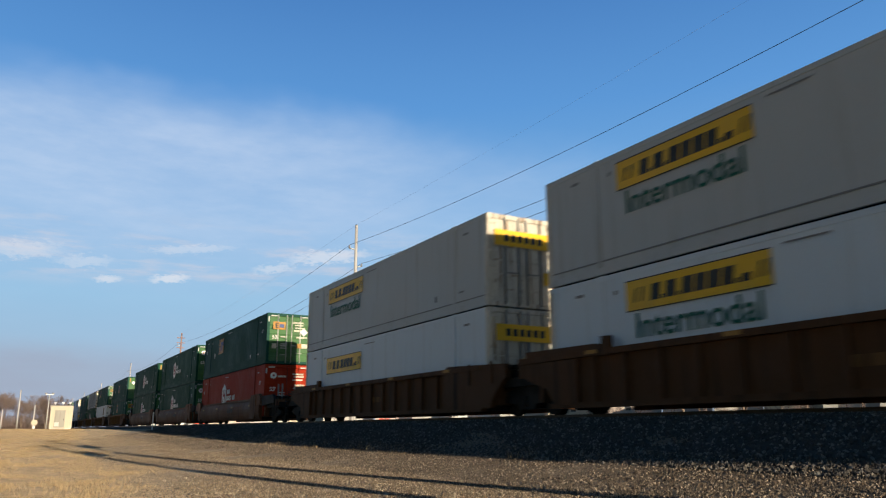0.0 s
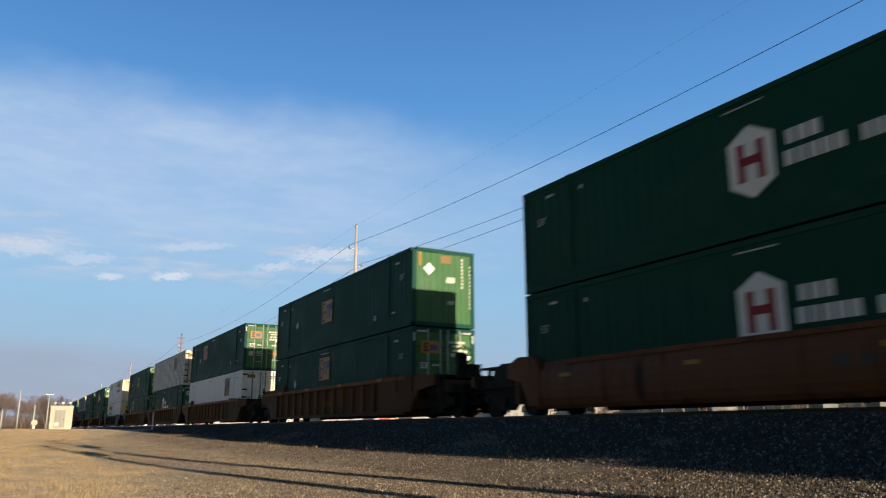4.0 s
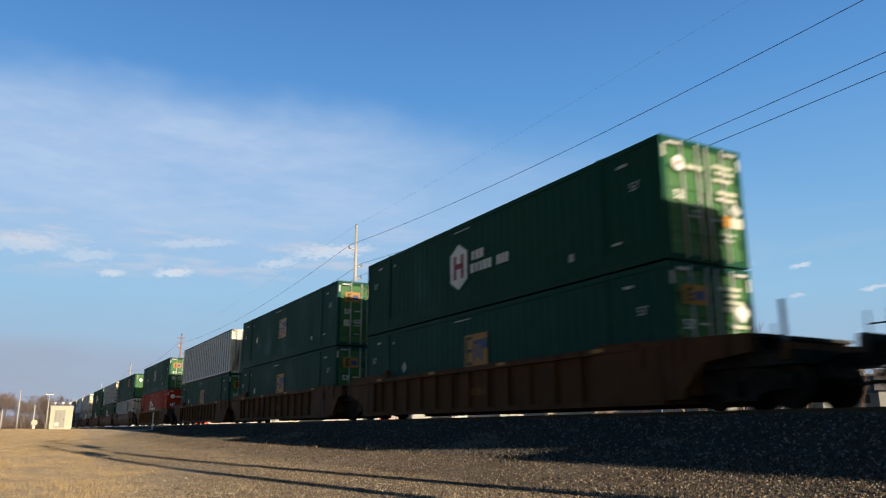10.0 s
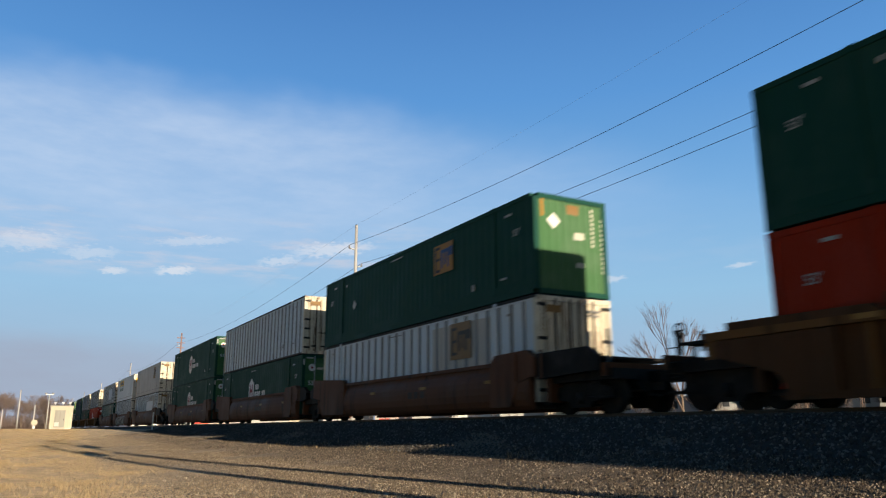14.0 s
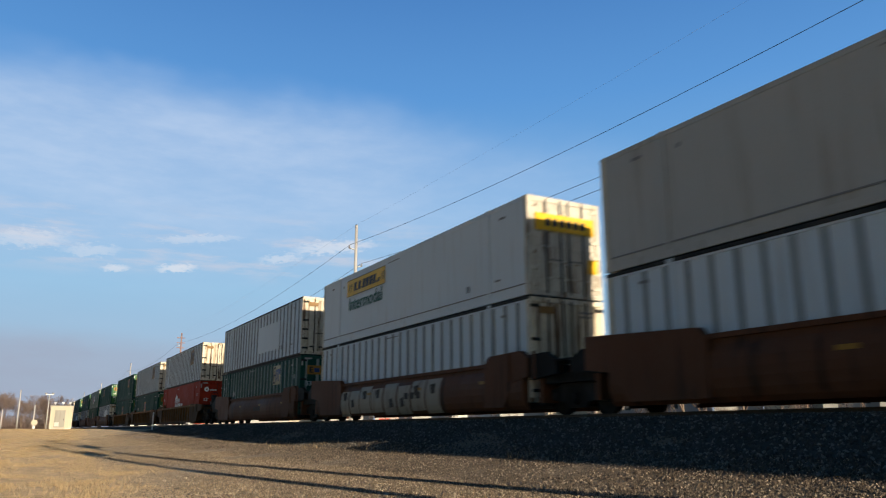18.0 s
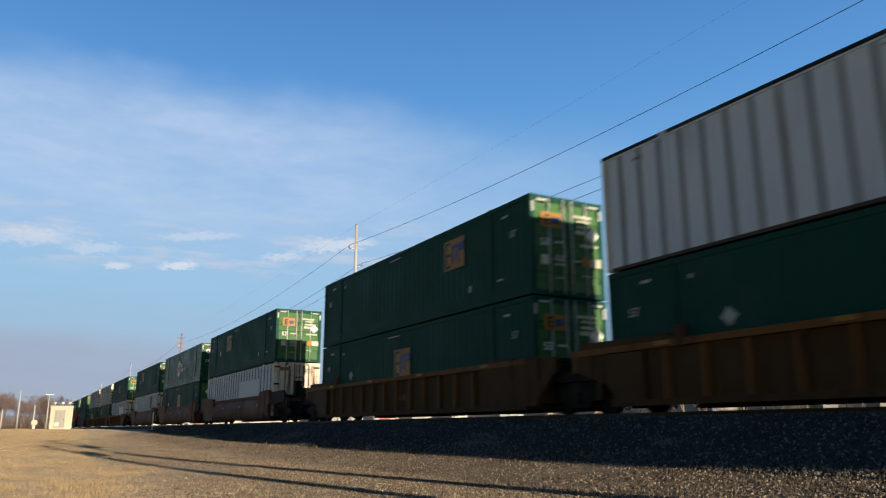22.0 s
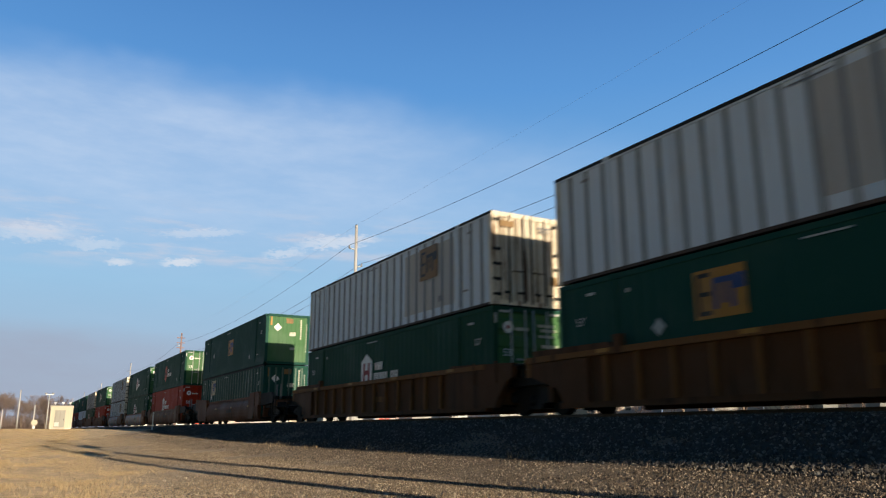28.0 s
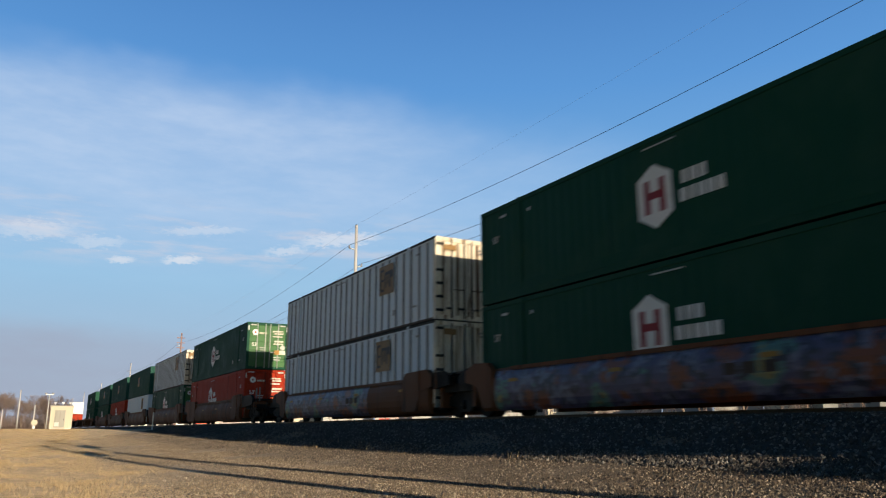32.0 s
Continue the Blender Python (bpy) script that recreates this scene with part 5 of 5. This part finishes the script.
for seed, az, d, h, sp, dep in ((3, 46.3, 62, 13.0, 0.42, 5), (8, 50.3, 75, 14.5, 0.6, 5), (5, 24.7, 120, 16.5, 0.6, 6), (11, 43.2, 90, 9.0, 0.7, 6), (12, 54.0, 85, 9.2, 0.7, 6), (13, 47.5, 95, 8.6, 0.7, 6), (14, 57.5, 100, 9.0, 0.7, 6)):
    plant_tree(seed, h, sp, dep, *polar(az, d), "bare leafless tree in front of the far houses", "bare trees behind the track")
forms = [plant_tree(20 + i, 7.5 + 1.1 * i, 0.62, 6, -13 + i * 2.2, 186 + 7 * i, "bare brown tree in the distant wood", "distant wood", FARTWIGS) for i in range(5)]
rnd = random.Random(4)
for i in range(46):
    x = rnd.uniform(-12.0, 7.5)
    y = rnd.uniform(160, 225)
    tall = 4 - (x + 12.0) / 4.6 + rnd.uniform(-1.2, 1.2)
    copy_thing(forms[int(max(0, min(4, tall)))], pose(x, y, ground_z(x, y) - 0.3, 0, 0, rnd.uniform(0, 360)))
for i in range(26):
    x, y = polar(8 + i * 2.1 + rnd.uniform(-0.7, 0.7), rnd.uniform(95, 135))
    tagged(copy_thing(forms[i % 5], pose(x, y, ground_z(x, y) - 1.5, 0, 0, rnd.uniform(0, 360))), "bare leafless garden tree before the far houses", "tree", "bare trees behind the track")
brush = B()
for i in range(7000):
    x, y = rnd.uniform(-26, 9.5), rnd.uniform(170, 215)
    z = ground_z(x, y)
    rod(brush, (x, y, z), (x + rnd.uniform(-0.8, 0.8), y + rnd.uniform(-0.5, 0.5), z + rnd.uniform(0.8, 3.4)), 0.03, 3, 0.01)
tagged(part("brush", brush, FARTWIGS), "tangled leafless brown brush under the distant trees", "brush", kind="stuff")

# ---- far houses beyond the track ----
HOUSE_WALLS = [paint("white_siding", (0.42, 0.42, 0.41), (0.22, 0.33, 0.30), 0.3, 0.6), paint("pale_brick", (0.50, 0.43, 0.40), (0.30, 0.20, 0.17), 0.4, 0.8), paint("cream_siding", (0.60, 0.54, 0.42), (0.35, 0.30, 0.22), 0.3, 0.6), paint("grey_metal_cladding", (0.36, 0.37, 0.38), (0.22, 0.21, 0.20), 0.3, 0.5), paint("pale_grey_siding", (0.66, 0.68, 0.68), (0.4, 0.4, 0.38), 0.2, 0.5), paint("teal_sign_paint", (0.05, 0.34, 0.33), (0.1, 0.2, 0.2), 0.2, 0.5), paint("red_sign_paint", (0.5, 0.05, 0.04), (0.2, 0.08, 0.06), 0.2, 0.5)]


def house(az, d, w, dep, h, wall, pitched):
    x, y = polar(az, d)
    hs = thing("house", ("pitched-roof house" if pitched else "long low flat-roofed building") + " with small windows, far behind the track", "building", "far buildings", pose(x, y, 0.2, 0, 0, -az))
    body = part("wall", bx(-w / 2, w / 2, -dep / 2, dep / 2, -0.2, h), HOUSE_WALLS[wall], hs)
    if pitched:
        part("roof", extrude(B(), [(-dep / 2 - 0.4, h), (dep / 2 + 0.4, h), (0, h + dep * 0.34)], 0, -w / 2 - 0.4, w / 2 + 0.4), ROOFGREY, hs)
        part("chimney", bx(w * 0.2, w * 0.2 + 0.7, -0.3, 0.4, h + dep * 0.1, h + dep * 0.42), HOUSE_WALLS[1], hs)
    else:
        part("roof", bx(-w / 2 - 0.15, w / 2 + 0.15, -dep / 2 - 0.15, dep / 2 + 0.15, h, h + 0.35), HOUSE_WALLS[(wall + 3) % 5], hs)
    n = max(2, int(w / 3.2))
    for i in range(n):
        xx = -w / 2 + w * (i + 0.5) / n
        for z in ([1.0, 3.9] if h > 5 else [1.0]):
            win = part("window", bx(-0.6, 0.6, -0.05, 0.05, 0, 1.4), HOUSE_WALLS[0], hs, at=(xx, -dep / 2 - 0.02, z), key="hwin")
            part("pane", bx(-0.5, 0.5, -0.06, -0.055, 0.1, 1.3), GLASS_DARK, win, key="hpane")
    part("door", bx(-0.5, 0.5, -dep / 2 - 0.06, -dep / 2, 0, 2.1), GALV, hs)
    if wall in (1, 4):
        part("sign", bx(-w * 0.4, -w * 0.12, -dep / 2 - 0.16, -dep / 2 - 0.02, 2.2, 3.1), HOUSE_WALLS[5 if wall == 4 else 6], hs, "coloured shop sign")


for az, d, w, dep, h, wall, pit in ((9, 230, 16, 10, 4.5, 4, 0), (12.5, 240, 14, 12, 5.0, 1, 0), (16, 200, 12, 9, 4.6, 0, 0), (19, 205, 10, 12, 4.8, 2, 0), (22, 190, 12, 9, 5.2, 0, 0), (25.4, 185, 9, 9, 5.0, 1, 0), (28.2, 180, 9, 9, 5.4, 0, 0), (31.5, 175, 11, 12, 5.2, 4, 0), (35, 165, 10, 9, 5.6, 0, 0), (38.6, 160, 10, 10, 5.6, 2, 0), (42.5, 150, 12, 8, 5.8, 1, 0), (46.6, 140, 8, 9, 5.8, 1, 0), (50, 130, 7, 8, 5.4, 0, 1), (53.5, 128, 8, 9, 5.6, 2, 1), (57, 122, 7, 8, 5.4, 0, 1), (60.6, 120, 8, 9, 5.6, 0, 1), (64.5, 118, 8, 9, 5.6, 2, 1)):
    house(az, d, w, dep, h, wall, pit)


# ---- posts and cabinet near the hut ----
def post(x, y, h, lab, cross=False):
    p = thing("post", lab, "post", m=pose(x, y, ground_z(x, y)))
    part("pole", rod(B(), (0, 0, -0.2), (0, 0, h), 0.09, 8, 0.07), WOOD if not cross else GALV, p)
    if cross:
        part("lamp_arm", bx(-0.5, 0.5, -0.05, 0.05, h - 0.05, h + 0.05), GALV, p)
        for sx in (-0.45, 0.45):
            part("lamp_head", bx(sx - 0.16, sx + 0.16, -0.15, 0.15, h + 0.05, h + 0.22), STEELGREY, p)


post(0.25, 105, 4.6, "weathered wooden post standing in dry grass")
post(2.0, 108, 2.9, "short weathered wooden post standing in dry grass")
post(4.0, 125, 4.9, "grey steel lamp post with a double head", True)
post(-1.6, 120, 2.6, "leaning grey wooden fence post in dry grass")
cab = thing("relay_cabinet", "small rounded white relay cabinet on a short leg", "cabinet", m=pose(2.05, 104, ground_z(2.05, 104)))
part("body", rod(B(), (0, -0.3, 0.75), (0, 0.3, 0.75), 0.34, 14), SHED, cab)
part("leg", bx(-0.1, 0.1, -0.1, 0.1, -0.2, 0.4), GALV, cab)
mark_post = thing("track_marker", "thin white marker post beside the ballast", "marker post", m=pose(10.2, 69, ground_z(10.2, 69)))
part("post", bx(-0.05, 0.05, -0.05, 0.05, -0.2, 1.5), LOGOWHITE, mark_post)


# ---- stones, straw and weeds ----
def stones(name, label, mat, spots, smin, smax, seed):
    rng = np.random.RandomState(seed)
    base = np.array([(1, 0, 0), (-1, 0, 0), (0, 1, 0), (0, -1, 0), (0, 0, 1), (0, 0, -1)], float)
    tri = np.array([(0, 2, 4), (2, 1, 4), (1, 3, 4), (3, 0, 4), (2, 0, 5), (1, 2, 5), (3, 1, 5), (0, 3, 5)])
    n = len(spots)
    size = rng.uniform(smin, smax, (n, 1, 1)) * rng.uniform(0.6, 1.3, (n, 1, 3))
    v = base[None] * size * rng.uniform(0.75, 1.25, (n, 6, 1))
    a, t = rng.uniform(0, 6.28, n), rng.uniform(-0.6, 0.6, n)
    ca, sa, ct, st = np.cos(a), np.sin(a), np.cos(t), np.sin(t)
    x, y, z = v[..., 0], v[..., 1], v[..., 2]
    y, z = y * ct[:, None] - z * st[:, None], y * st[:, None] + z * ct[:, None]
    x, y = x * ca[:, None] - y * sa[:, None], x * sa[:, None] + y * ca[:, None]
    v = np.stack([x, y, z], -1) + np.array(spots)[:, None]
    f = (tri[None] + (np.arange(n) * 6)[:, None, None]).reshape(-1, 3)
    me = bpy.data.meshes.new(name)
    me.from_pydata(v.reshape(-1, 3).tolist(), [], f.tolist())
    me.materials.append(mat)
    return tagged(new(name, me), label, "stones", kind="stuff")


def scatter(n, x0, x1, y0, y1, seed, power=2.0, keep=None):
    rng = random.Random(seed)
    out = []
    while len(out) < n:
        x, y = rng.uniform(x0, x1), y0 + (y1 - y0) * rng.random() ** power
        if keep is None or keep(x, y, rng):
            out.append((x, y, ground_z(x, y) + 0.012))
    return out


def gravel_zone(x, y, rng):
    edge = 2.7 + 1.8 * noise.noise((x * 0.2, y * 0.12, 7.0)) + max(0.0, y - 30.0) * 0.04
    return rng.random() < min(1.0, max(0.04, (x - edge) / 2.2))


stones("gravel", "pale loose gravel scattered over dirt beside the track", PALE_STONES, scatter(85000, 1.0, 6.6, 4, 60, 1, 1.6, gravel_zone), 0.006, 0.016, 1)
stones("cinders", "brown cinder gravel along the foot of the ballast", CINDER, scatter(62000, 6.1, 9.4, 4, 60, 3, 1.6, lambda x, y, rng: rng.random() < min(1.0, (x - 6.0) / 0.8)), 0.006, 0.018, 3)
stones("ballast_stones", "grey angular ballast stones on the embankment slope", STONES, scatter(42000, 8.6, 12.3, 3, 70, 2, 1.6), 0.018, 0.042, 2)


def blades(name, label, spots, hmin, hmax, seed, lean=0.6, wide=0.006):
    rng = random.Random(seed)
    verts, faces = [], []
    for x, y, z in spots:
        h, a = rng.uniform(hmin, hmax), rng.uniform(0, 6.283)
        dx, dy = math.cos(a) * wide, math.sin(a) * wide
        lx, ly = rng.uniform(-lean, lean) * h, rng.uniform(-lean, lean) * h
        k = len(verts)
        verts += [(x - dx, y - dy, z - 0.02), (x + dx, y + dy, z - 0.02), (x + lx * 0.4 + dx * 0.7, y + ly * 0.4 + dy * 0.7, z + h * 0.6), (x + lx * 0.4 - dx * 0.7, y + ly * 0.4 - dy * 0.7, z + h * 0.6), (x + lx, y + ly, z + h)]
        faces += [(k, k + 1, k + 2, k + 3), (k + 3, k + 2, k + 4)]
    me = bpy.data.meshes.new(name)
    me.from_pydata(verts, [], faces)
    me.materials.append(GRASS)
    return tagged(new(name, me), label, "grass", kind="stuff")


def grass_zone(x, y, rng):
    edge = 3.2 + 1.8 * noise.noise((x * 0.2, y * 0.12, 7.0)) + max(0.0, y - 30.0) * 0.06
    return rng.random() < min(1.0, max(0.02, (edge - x) / 1.6)) * max(0.12, min(1.0, 0.45 + 1.5 * noise.noise((x * 1.1, y * 0.6, 2.0))))


blades("dry_grass", "short dry straw-coloured grass on the open ground", scatter(200000, -7.0, 6.5, 8, 95, 5, 1.6, grass_zone), 0.018, 0.055, 5, 1.6, 0.0036)
weeds = []
for cx, cy, n, r in ((8.4, 24, 70, 0.7), (8.5, 27.5, 60, 0.8), (8.4, 31, 60, 0.9), (8.7, 20.5, 40, 0.5), (8.7, 12.5, 22, 0.25), (8.3, 17.5, 30, 0.4), (8.5, 40, 40, 0.8)):
    rg = random.Random(int(cx * 10 + cy))
    for i in range(n):
        x, y = cx + rg.gauss(0, r * 0.5), cy + rg.gauss(0, r)
        weeds.append((x, y, ground_z(x, y)))
blades("weeds", "tall dry weeds along the edge of the ballast", weeds[::2], 0.06, 0.2, 6, 0.5, 0.006)


# ---- motion ----
def motions():
    walk(SKY, [(t, pose(0, 0, 0, -0.9 + 0.044 * t, 0, 0.35 - 0.022 * t)) for t in (0, 16, 32)])
    for ob, s, z, turn in MOVERS:
        walk(ob, [(t, pose(TRACK_X, s - run(t), z, 0, 0, turn)) for t in TIMES])


motions()
